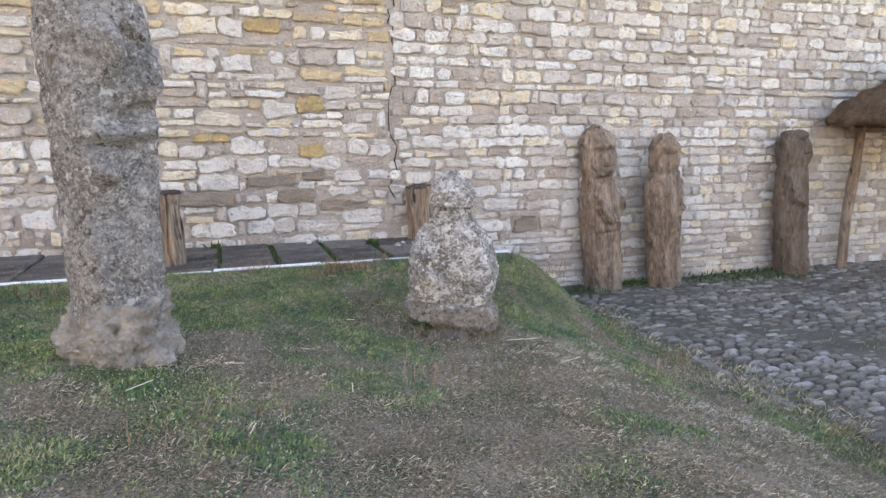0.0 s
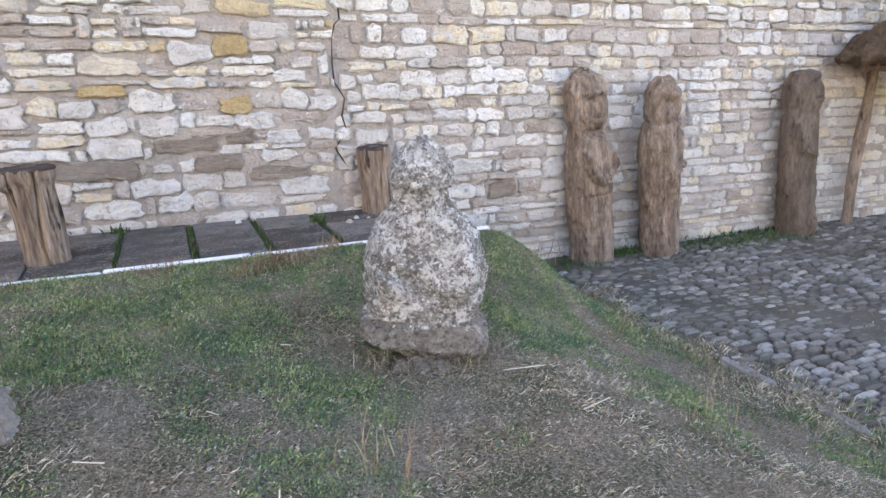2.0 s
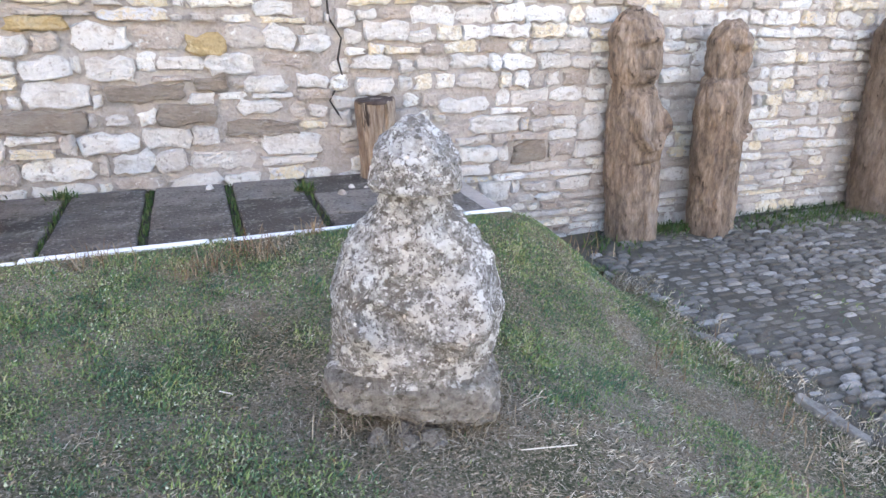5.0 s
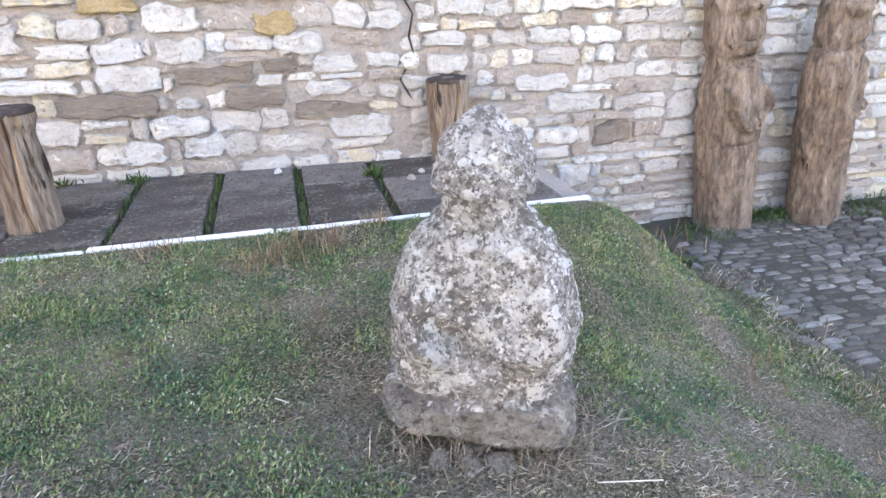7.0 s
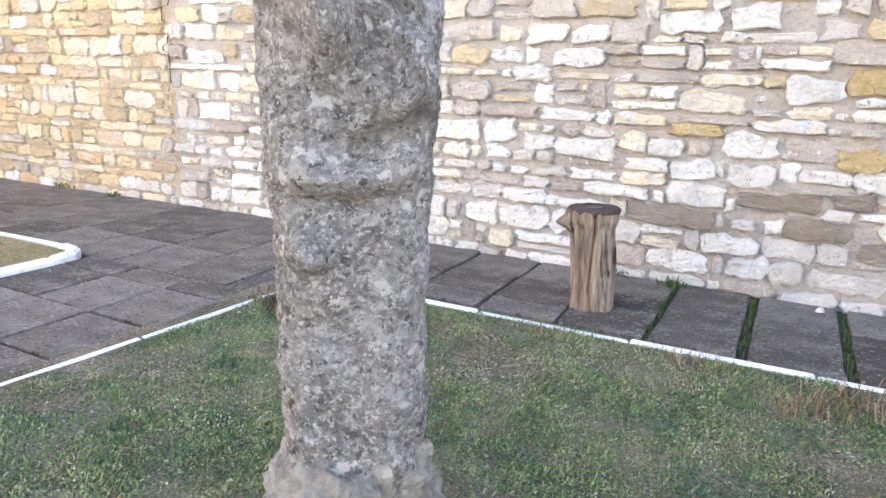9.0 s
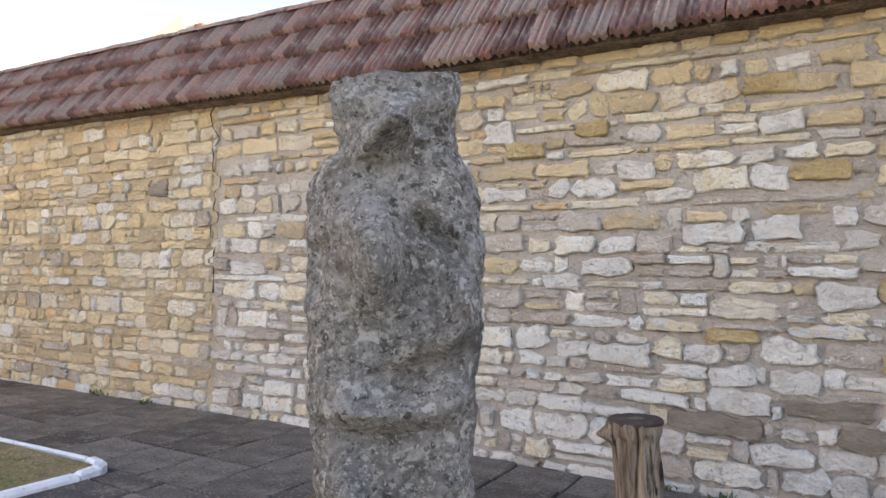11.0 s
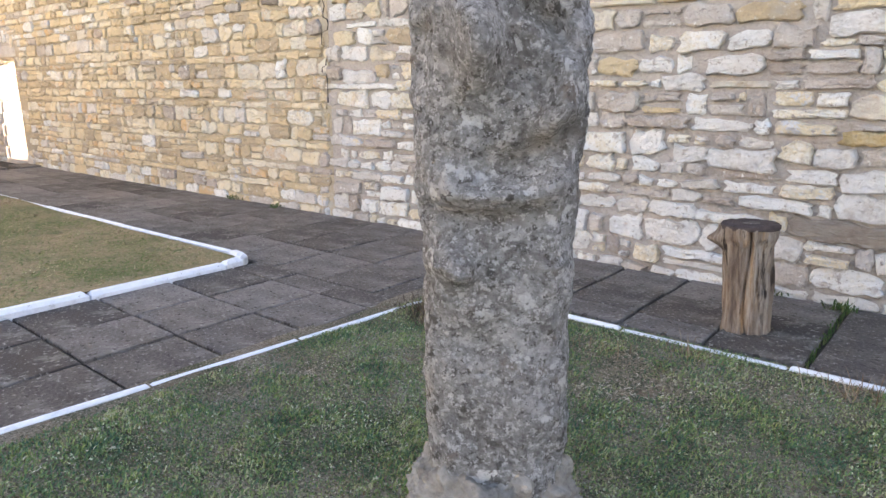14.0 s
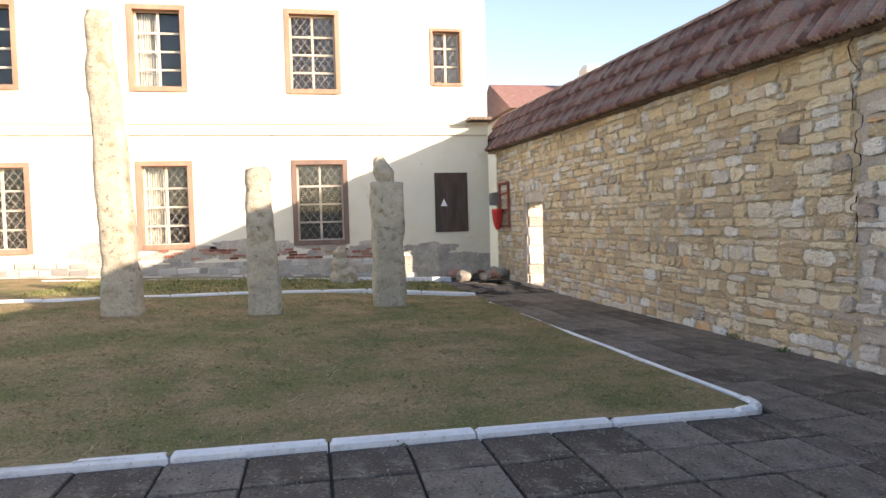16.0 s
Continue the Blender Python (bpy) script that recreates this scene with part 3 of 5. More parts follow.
top = lambda x: eave_z(x) + 0.25
rng = random.Random(7)
boxes = [(q, "pale") for q in masonry(-3.98, 2.92, -0.02, top, (0.075, 0.19), (0.11, 0.50), 0.034, rng, no_door)]
boxes += [(q, "pale") for q in masonry(3.0, 13.0, -0.76, top, (0.075, 0.165), (0.10, 0.40), 0.025, rng, no_door)]
boxes += [(q, "gold") for q in masonry(-17.1, -4.06, -0.10, top, (0.09, 0.20), (0.12, 0.48), 0.024, rng, no_door)]
near_stones, pale_rest, gold_rest = [], Geo(), Geo()
for box, tone in boxes:
    box = clip_marks(box)
    if not box:
        continue
    mid = ((box[0] + box[1]) / 2, (box[2] + box[3]) / 2)
    if tone == "pale" and mid[0] < 3.0 and mid[1] > 2.55 + 0.25 * noise.noise(Vector((mid[0], 0, 0))) and rng.random() < 0.8:
        tone = "gold"
    if tone == "pale" and mid[0] < 3.0 and rng.random() < 0.42 * smooth01((mid[1] - 1.0) / 1.3):
        tone = "gold"
    if tone == "gold" and mid[0] < -4.1 and mid[1] > 1.75 + 0.4 * noise.noise(Vector((mid[0] * 0.7, 0, 3))) and rng.random() < 0.22:
        tone = "pale"
    if tone == "gold" and rng.random() < 0.10:
        tone = "pale"
    if tone == "gold" and mid[1] < 0.35 and rng.random() < 0.4:
        tone = "pale"
    if tone == "pale" and -0.6 < mid[0] < 2.95 and mid[1] < 1.75:
        near_stones.append(box)
    else:
        stone_shape(pale_rest if tone == "pale" else gold_rest, *box, rng.uniform(0.008, 0.050) if tone == "pale" else rng.uniform(0.006, 0.036), rng)
link("stones_pale", pale_rest, stone_pale_i, wall, "small pale limestone rubble")["kind"] = "stuff"
link("stones_gold", gold_rest, stone_gold_i, wall, "golden sandstone rubble")["kind"] = "stuff"
for box in near_stones[:300]:
    g = Geo()
    stone_shape(g, *box, rng.uniform(0.010, 0.054), rng)
    link("stone", g, stone_pale, wall)
for mx, mz, mw, mh, mm in MARKED:
    g = Geo()
    stone_shape(g, mx - mw / 2, mx + mw / 2, mz - mh / 2, mz + mh / 2, rng.uniform(0.024, 0.046), rng)
    link("stone", g, mm, wall)


# no groove: a dark ribbon before the mortar paints the crack's shaded depth
def crack(points, width, rng):
    g = Geo()
    n = 0
    for x, z in points:
        w = width * rng.uniform(0.15, 1.5)
        x += rng.uniform(-0.012, 0.012)
        g.v += [(x - w, WALL_Y - 0.034, z), (x, WALL_Y - 0.040, z), (x + w, WALL_Y - 0.034, z)]
        if n:
            k = 3 * n
            g.f += [(k - 3, k - 2, k + 1, k), (k - 2, k - 1, k + 2, k + 1)]
        n += 1
    link("crack", g, crack_dark, wall, "settlement crack, its inner shade drawn as a dark ribbon")


def jagged(x, z0, z1, seed):
    r = random.Random(seed)
    out, z, off = [], z0, 0.0
    while z < z1:
        out.append((x + off + r.uniform(-0.008, 0.008), z))
        if r.random() < 0.28:
            step = r.uniform(0.04, 0.10) * (1 if off < 0 else -1)
            off += step
            out.append((x + off, z + 0.025))
        z += r.uniform(0.04, 0.09)
    return out


crack([(2.99, 0.42), (2.90, 0.56), (2.93, 0.63), (3.01, 0.68), (2.98, 0.85), (3.01, 1.0), (2.92, 1.14), (2.90, 1.3), (2.91, 1.5), (2.95, 1.62), (3.00, 1.66), (2.99, 1.8)] + jagged(2.97, 1.88, 3.2, 2), 0.0075, rng)
crack(jagged(-4.03, 1.25, 2.85, 5) + [(-3.98, 2.9), (-4.10, 3.05), (-4.14, 3.2), (-4.05, 3.3)], 0.009, rng)

# dressed stones round the doorway
for i in range(7):
    a = math.pi * (i + 0.5) / 7
    g = Geo()
    cx, cz = (DOOR_X0 + DOOR_X1) / 2 - 0.66 * math.cos(a), DOOR_Z - 0.02 + 0.16 * math.sin(a)
    stone_shape(g, cx - 0.08, cx + 0.08, cz, cz + 0.22, 0.02, rng)
    link("arch_stone", g, stone_pale, wall)

# ---- the tiled coping of the wall ----
EAVE_Y, RIDGE_Y, RISE = 7.70, 8.36, 1.07
roof = thing("tiled_coping", "weathered red clay tile coping along the stone wall", "tiled roof")
g = Geo()
for i, x0 in enumerate(np.arange(-18, 17, 2.0)):
    a = eave_z(x0)
    g.v += [(x0, EAVE_Y + 0.03, a - 0.03), (x0, RIDGE_Y, a + RISE - 0.04), (x0, 2 * RIDGE_Y - EAVE_Y, a - 0.03)]
    if i:
        k = 3 * i
        g.f += [(k - 3, k, k + 1, k - 2), (k - 2, k + 1, k + 2, k - 1), (k - 3, k - 1, k + 2, k)]
link("roof_deck", g, old_wood, roof, "dark boards under the tiles")
SLOPE = math.hypot(RIDGE_Y - EAVE_Y, RISE)
TW, ROWS_N = 0.155, 3
TL = SLOPE / ROWS_N


def tile_geo(rng):
    """A ribbed interlocking tile: local x across, y up the slope, z out."""
    prof = [(-0.5, 0.006), (-0.45, 0.040), (-0.34, 0.046), (-0.24, 0.030), (-0.18, 0.008), (-0.06, 0.008), (0.0, 0.034), (0.10, 0.036), (0.18, 0.010), (0.32, 0.008), (0.38, 0.026), (0.5, 0.022)]
    g = Geo()
    n = len(prof)
    L = TL * 1.12
    for yy, up in ((0.0, 0.052), (0.012, 0.066), (L, 0.0)):
        g.v += [(px * TW, yy, 1.15 * pz + up) for px, pz in prof]
    g.v += [(px * TW, 0.0, 1.15 * pz) for px, pz in prof]
    g.f += [(q * n + i, q * n + i + 1, (q + 1) * n + i + 1, (q + 1) * n + i) for q in (0, 1) for i in range(n - 1)]
    g.f += [(3 * n + i, 3 * n + i + 1, i + 1, i) for i in range(n - 1)]
    return g


rng = random.Random(3)
tile_meshes = []
for k in range(4):
    tile_meshes.append(tile_geo(rng).mesh("tile", tile_clay_o))
pitch = math.degrees(math.atan2(RISE, RIDGE_Y - EAVE_Y))
rest = Geo()
count = 0
cols = [(-17.9 + TW * i) for i in range(int(34 / TW))]
for r in range(ROWS_N):
    for x in cols:
        xx = x + (TW / 2 if r % 2 else 0) + rng.uniform(-0.006, 0.006)
        s = r * TL - 0.04
        m = pose(xx, EAVE_Y + s * math.cos(radians(pitch)), eave_z(xx) + s * math.sin(radians(pitch)), pitch + rng.uniform(-1.5, 1.5), rng.uniform(-1, 1), rng.uniform(-1.5, 1.5))
        if -13.2 < xx < 2.4 and count < 300:
            count += 1
            ob = new("tile", tile_meshes[rng.randrange(4)])
            ob.parent = roof
            ob.matrix_basis = m
        else:
            tg = tile_geo(rng)
            rest.add([tuple(m @ Vector(v)) for v in tg.v], tg.f)
tagged(link("tiles", rest, tile_clay_i, roof, "further rows of the same clay tiles"), kind="stuff")
for i in range(int(34 / 0.36)):
    x = -17.8 + 0.36 * i
    g = Geo()
    n = 9
    for px, sc in ((0, 1.0), (0.38, 0.92)):
        for k in range(n):
            a = math.pi * k / (n - 1)
            g.v.append((px, 0.105 * sc * math.cos(a), 0.085 * sc * math.sin(a)))
    g.f += [(k, k + n, k + n + 1, k + 1) for k in range(n - 1)] + [tuple(range(n)), tuple(range(n, 2 * n))[::-1]]
    ob = link("ridge_tile", g, tile_clay_o, roof)
    ob.matrix_basis = pose(x, RIDGE_Y, eave_z(x) + RISE - 0.03 + rng.uniform(-0.008, 0.008), 0, 0, rng.uniform(-2, 2))

# ---- paving ----
paving = thing("slab_paving", "grey worn concrete paving slabs with earthy joints", "paving")
paving["kind"] = "structure"
rng = random.Random(11)


def slab(x0, x1, y0, y1, z):
    g = soft_box(x1 - x0, y1 - y0, 0.045, 0.007)
    g.v = [(a + rng.uniform(-0.004, 0.004), b + rng.uniform(-0.004, 0.004), c) for a, b, c in g.v]
    ob = link("slab", g, slab_mat, paving)
    ob.matrix_basis = pose((x0 + x1) / 2, (y0 + y1) / 2, z - 0.045 + rng.uniform(-0.006, 0.004), rng.uniform(-0.5, 0.5), rng.uniform(-0.5, 0.5), rng.uniform(-0.6, 0.6))


x = 0.57 - 0.518 * 3
while x < 3.6:
    gp = 0.03 if x > 0.9 else 0.010
    for y0, y1 in ((6.67, 6.93), (6.945, 7.42), (7.435, 7.90)):
        slab(x + gp, x + 0.518 - gp, y0, y1, 0.0)
    x += 0.518
x = -0.99
while x > -12.4:
    for k in range(3):
        slab(x - 0.565, x - 0.008, 6.12 + 0.605 * k, 6.12 + 0.605 * k + 0.584, strip_z(x))
    x -= 0.577
for i in range(3):
    x = -2.91 + 0.535 * i
    slab(x, x + 0.515, 5.87, 6.10, rise(5.98))
    for k in range(20):
        y = 5.85 - 0.53 * k
        slab(x, x + 0.515, y - 0.508, y, rise(y - 0.26))
for i in range(26):
    x, y = rng.uniform(-17, -12.4), rng.uniform(6.1, 7.8)
    slab(x - rng.uniform(0.2, 0.4), x + rng.uniform(0.2, 0.4), y - 0.2, y + 0.2, -0.09 + rng.uniform(0, 0.03))


# ---- whitewashed edgings ----
def edging(name, label, points, width, height, piece, sink=0.1):
    """Kerb pieces laid along a line of plan points (x, y, z of the top)."""
    th = thing(name, label, "kerb")
    for (xa, ya, za), (xb, yb, zb) in zip(points, points[1:]):
        run = math.hypot(xb - xa, yb - ya)
        n = max(1, round(run / piece))
        for k in range(n):
            u = (k + 0.5) / n
            g = soft_box(run / n - (0.012 if run > 0.5 else 0.0), width, height + sink, min(0.025, width * 0.3))
            g = roughen(g, [(9, 0.004)], seed=rng.uniform(0, 50))
            ob = link("kerb_stone", g, white_paint, th)
            pt = math.degrees(math.atan2(zb - za, run))
            ob.matrix_basis = pose(xa + (xb - xa) * u, ya + (yb - ya) * u, za + (zb - za) * u - height - sink + rng.uniform(-0.006, 0.006), 0, -pt, math.degrees(math.atan2(yb - ya, xb - xa)) + rng.uniform(-0.5, 0.5))
    return th


edging("lawn_edging", "thin whitewashed concrete edging round the near lawn",
       [(3.80, 6.64, 0.016), (-0.80, 6.53, 0.016), (-1.01, 6.44, 0.016), (-1.13, 6.28, 0.016), (-1.17, 6.05, 0.016), (-1.36, 3.5, rise(3.5) + 0.012), (-1.6, -14, rise(-14) + 0.012)], 0.038, 0.05, 1.0)
edging("lawn_kerb", "thick whitewashed concrete kerb along the path",
       [(-3.10, -14, rise(-14) + 0.12), (-3.02, 0.6, 0.08), (-2.94, 5.80, 0.06), (-2.97, 5.95, 0.06), (-3.07, 6.06, 0.055), (-3.26, 6.10, 0.05)], 0.095, 0.10, 1.0)
edging("lawn_border", "thin whitewashed border of the lawn beside the slabs", [(-3.3, 6.10, 0.045), (-11.8, 5.92, -0.03)], 0.05, 0.06, 1.0)
edging("house_kerb", "whitewashed kerb before the house lawn", [(-12.2, 6.0, 0.02), (-12.6, 3.7, 0.17), (-12.2, 0.9, 0.26), (-11.4, -2.2, 0.36), (-11.0, -6, 0.48)], 0.12, 0.1, 1.0)
edging("house_border", "low whitewashed border at the foot of the house", [(-16.2, 6.3, 0.05), (-16.3, -4, 0.37)], 0.05, 0.03, 1.0)

# ---- the house ----
FX = -17.2
H_TOP = 10.2
WINDOWS = [("lower", -5.95, -4.48, 1.0, 3.36), ("lower", -1.93, -0.50, 1.01, 3.37), ("lower", 2.09, 3.62, 1.01, 3.37),
           ("shutter", 6.09, 7.05, 1.27, 2.97), ("upper", -6.1, -4.62, 5.2, 7.48), ("upper", -1.99, -0.54, 5.2, 7.48),
           ("upper", 2.03, 3.52, 5.18, 7.49), ("small", 6.06, 7.01, 5.45, 7.08), ("lower", -9.9, -8.4, 1.0, 3.36), ("upper", -10.0, -8.5, 5.12, 7.40)]
house = thing("house", "two-storey cream plastered house with framed windows", "house")
ys = sorted({-14.0, 7.70} | {w[1] for w in WINDOWS} | {w[2] for w in WINDOWS})
zs = sorted({-0.6, H_TOP} | {w[3] for w in WINDOWS} | {w[4] for w in WINDOWS})
for y0, y1 in zip(ys, ys[1:]):
    z_open = [(w[3], w[4]) for w in WINDOWS if w[1] < (y0 + y1) / 2 < w[2]]
    z = -0.6
    for a, b in sorted(z_open):
        link("wall_panel", Geo().box(FX - 0.5, FX, y0, y1, z, a), plaster, house)
        z = b
    link("wall_panel", Geo().box(FX - 0.5, FX, y0, y1, z, H_TOP), plaster, house)
link("side_wall", Geo().box(-27, FX - 0.5, 7.2, 7.70, -0.6, H_TOP), plaster, house, "cream plaster with stains")


def peeled(y, z, w, h, seed):
    """A low patch of bare render where the plaster has come off."""
    r = random.Random(seed)
    g = Geo()
    n = 40
    for k, (s, x) in enumerate(((1.0, FX + 0.002), (0.95, FX + 0.007))):
        for i in range(n):
            a = 2 * math.pi * i / n
            q = s * (1 + 0.55 * noise.noise(Vector((math.cos(a) * 1.8, math.sin(a) * 1.8, seed))) + 0.25 * noise.noise(Vector((math.cos(a) * 6, math.sin(a) * 6, seed))))
            g.v.append((x, y + w * q * math.cos(a), z + h * q * math.sin(a)))
    g.f = [(i, (i + 1) % n, n + (i + 1) % n, n + i) for i in range(n)] + [tuple(range(n, 2 * n))]
    link("peeled_patch", g, plinth_mat, house, "bare grey patch in the plaster")


for i, (y, z, w, h) in enumerate([(4.2, 0.75, 0.9, 0.30), (5.9, 0.80, 0.8, 0.18), (2.9, 0.95, 0.7, 0.22), (0.9, 0.95, 1.0, 0.28), (-0.9, 0.9, 0.9, 0.25), (-2.8, 0.95, 0.9, 0.25), (6.9, 0.5, 0.5, 0.2)]):
    peeled(y, z, w, h, i * 3.0)
# back wall and floors, coloured dark to stand for unlit rooms
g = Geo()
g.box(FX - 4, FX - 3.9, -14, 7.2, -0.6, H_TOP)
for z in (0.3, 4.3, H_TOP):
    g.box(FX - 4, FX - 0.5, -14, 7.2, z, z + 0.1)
link("rooms", g, room_dark, house, "rooms behind the windows, dimness put into their dark colour")
for z0, z1, out in ((4.05, 4.11, 0.07), (4.11, 4.34, 0.04), (4.34, 4.40, 0.09)):
    link("string_course", Geo().box(FX, FX + out, -14, 7.70, z0, z1), plaster, house, "moulded plaster string course")
g = Geo()
g.box(-27.5, FX + 0.45, -14.5, 8.1, H_TOP, H_TOP + 0.18)
link("cornice", g, plaster, house)
g = Geo()
g.add([(FX + 0.5, -14.5, H_TOP + 0.18), (FX + 0.5, 8.15, H_TOP + 0.18), (-22.3, 8.15, H_TOP + 3), (-22.3, -14.5, H_TOP + 3), (-27.6, 8.15, H_TOP + 0.18), (-27.6, -14.5, H_TOP + 0.18)],
      [(0, 1, 2, 3), (3, 2, 4, 5), (1, 4, 2), (0, 3, 5)])
link("roof", g, tile_clay_i, house)
g = Geo()
g.box(FX, FX + 0.035, -14, 7.68, -0.6, 0.62)
g = roughen(g, [(1.5, 0.01)])
link("plinth", g, plinth_mat, house, "peeled grey plinth")
rng = random.Random(21)
for r in range(3):
    y = -6.5 + rng.uniform(0, 0.2)
    while y < 5.2:
        w = rng.uniform(0.22, 0.58)
        if rng.random() < (0.95 if r == 0 else 0.6):
            g = roughen(soft_box(w - 0.05, 0.05, rng.uniform(0.12, 0.17), 0.02), [(7, 0.012)], seed=y)
            ob = link("plinth_block", g, block_mat, house)
            ob.matrix_basis = pose(FX + 0.04, y + w / 2, -0.02 + 0.19 * r + 0.025 * (6.0 - y) + rng.uniform(-0.012, 0.012), 0, rng.uniform(-2, 2), 90)
        y += w
for r in range(4):
    y = -3.0 + rng.uniform(0, 0.3)
    while y < 4.8:
        if rng.random() < 0.5 * (1 if abs(y - 2) < 2.5 else 0.45):
            g = soft_box(0.235, 0.03, 0.062, 0.006)
            ob = link("brick", g, brick_mat, house)
            ob.matrix_basis = pose(FX + 0.03, y + 0.12, 0.56 + 0.022 * (6.0 - y) + 0.075 * r, 0, 0, 90)
        y += 0.25


def bar(g, p, q, r):
    """A square bar between two points."""
    p, q = Vector(p), Vector(q)
    d = (q - p).normalized()
    s = d.cross(Vector((0, 0, 1)) if abs(d.z) < 0.9 else Vector((1, 0, 0))).normalized() * r
    t = d.cross(s).normalized() * r
    v = [tuple(c + e) for c in (p, q) for e in (s, t, -s, -t)]
    g.add(v, [(i, (i + 1) % 4, 4 + (i + 1) % 4, 4 + i) for i in range(4)] + [(3, 2, 1, 0), (4, 5, 6, 7)])


for kind, y0, y1, z0, z1 in WINDOWS:
    win = new("window")
    win.parent = house
    w, h = y1 - y0, z1 - z0
    win.data = None
    fr = Geo()
    d0, d1 = FX - 0.30, FX + 0.03
    t = 0.13 if kind in ("lower", "upper") else 0.08
    if kind == "shutter":
        for k in range(6):
            g = Geo()
            a = y0 + 0.06 + (w - 0.12) * k / 6
            g.box(FX - 0.02, FX + 0.02 + 0.004 * (k % 2), a + 0.003, a + (w - 0.12) / 6 - 0.003, z0 + 0.06, z1 - 0.07)
            link("board", g, shutter_mat, house)
        fr.box(FX - 0.05, FX + 0.045, y0, y0 + 0.06, z0, z1).box(FX - 0.05, FX + 0.045, y1 - 0.06, y1, z0, z1)
        fr.box(FX - 0.05, FX + 0.045, y0 + 0.06, y1 - 0.06, z0, z0 + 0.06).box(FX - 0.05, FX + 0.045, y0 + 0.06, y1 - 0.06, z1 - 0.07, z1)
        fr.box(FX + 0.022, FX + 0.05, y0 + 0.45, y0 + 0.51, z0 + 0.06, z1 - 0.07)
        link("shutter_frame", fr, shutter_mat, house, "dark brown shutter frame")
        sg = Geo()
        cy, cz = y0 + 0.26, z0 + 0.74
        sg.add([(FX + 0.032, cy - 0.1, cz), (FX + 0.032, cy + 0.1, cz), (FX + 0.032, cy, cz + 0.22), (FX + 0.026, cy - 0.1, cz), (FX + 0.026, cy + 0.1, cz), (FX + 0.026, cy, cz + 0.22)],
               [(0, 1, 2), (5, 4, 3), (0, 3, 4, 1), (1, 4, 5, 2), (2, 5, 3, 0)])
        link("warning_sign", sg, white_paint, house, "small pale triangular sign")
        bpy.data.objects.remove(win)
        continue
    fr.box(d0, d1, y0, y0 + t, z0, z1).box(d0, d1, y1 - t, y1, z0, z1).box(d0, d1, y0 + t, y1 - t, z1 - t, z1).box(d0, d1 + 0.03, y0 + t, y1 - t, z0, z0 + t)
    if kind == "lower" and 2 < y0 < 3:
        link("window_frame", fr, shutter_wood, win, "dark brown painted window casing")
    else:
        link("window_frame", fr, frame_wood, win, "red-brown painted window casing")
    sa = Geo()
    xs0, xs1 = FX - 0.25, FX - 0.20
    a, b, c, d = y0 + t, y1 - t, z0 + t, z1 - t
    rows = [c + (d - c) * q for q in ((0.0, 0.24, 0.48, 0.72, 1.0) if kind != "small" else (0, 0.35, 0.7, 1.0))]
    for z in rows:
        sa.box(xs0, xs1, a, b, z - 0.025, z + 0.025)
    for y in (a + 0.02, (a + b) / 2, b - 0.02):
        sa.box(xs0 - 0.006, xs1 + 0.006, y - 0.03, y + 0.03, c, d)
    link("sash", sa, sash_white, win, "old white sash bars")
    for r0, r1 in zip(rows, rows[1:]):
        for p0, p1 in ((a + 0.05, (a + b) / 2 - 0.03), ((a + b) / 2 + 0.03, b - 0.05)):
            pg = Geo()
            pg.box(FX - 0.232, FX - 0.228, p0, p1, r0 + 0.025, r1 - 0.025)
            pane = link("pane", pg, glass, win)
            pane.visible_shadow = False
    cu = Geo()
    n = 26
    for k in range(n + 1):
        y = a + (b - a) * 0.42 * k / n
        x = FX - 0.42 + 0.02 * math.sin(k * 1.9)
        cu.v += [(x, y, c), (x, y, d)]
    cu.f = [(2 * k, 2 * k + 2, 2 * k + 3, 2 * k + 1) for k in range(n)]
    if -3 < y0 < 0:
        link("curtain", cu, curtain_mat, win, "pale drawn curtain behind the glass")
    gr = Geo()
    if kind == "lower" or y0 > 1:
        step = 0.21
        zz = c - (b - a)
        xg = FX - 0.12
        while zz < d:
            for sgn in (1, -1):
                ya, yb = (a, b) if sgn > 0 else (b, a)
                za, zb = zz, zz + (b - a) * 1.35
                p0, p1 = 0.0, 1.0
                if za < c:
                    p0 = (c - za) / (zb - za)
                if zb > d:
                    p1 = (d - za) / (zb - za)
                if p1 > p0:
                    bar(gr, (xg, ya + (yb - ya) * p0, za + (zb - za) * p0), (xg, ya + (yb - ya) * p1, za + (zb - za) * p1), 0.0045)
            zz += step * 1.35
        link("grille", gr, grille_mat if y0 > 1 or kind == "lower" else iron, win, "diamond window grille")

for i in range(9):
    g = soft_box(0.05, 0.50 + 0.06 * (i % 2), 0.22, 0.012)
    ob = link("jamb_stone", roughen(g, [(6, 0.014), (15, 0.01)], seed=i), stone_pale, wall)
    ob.matrix_basis = pose(DOOR_X0 + 0.02, WALL_Y + 0.32, -0.05 + 0.24 * i, 0, 0, 0)
link("lintel", roughen(soft_box(DOOR_X1 - DOOR_X0 + 0.3, 0.55, 0.22, 0.02), [(5, 0.015)]), stone_pale, wall).matrix_basis = pose((DOOR_X0 + DOOR_X1) / 2, WALL_Y + 0.27, DOOR_Z - 0.16)

# corner bracket roof over the joint of house and wall
g = Geo()
g.box(FX, FX + 0.55, 7.05, 7.7, 4.42, 4.50)
link("corner_ledge", g, old_wood, house, "small boarded ledge")

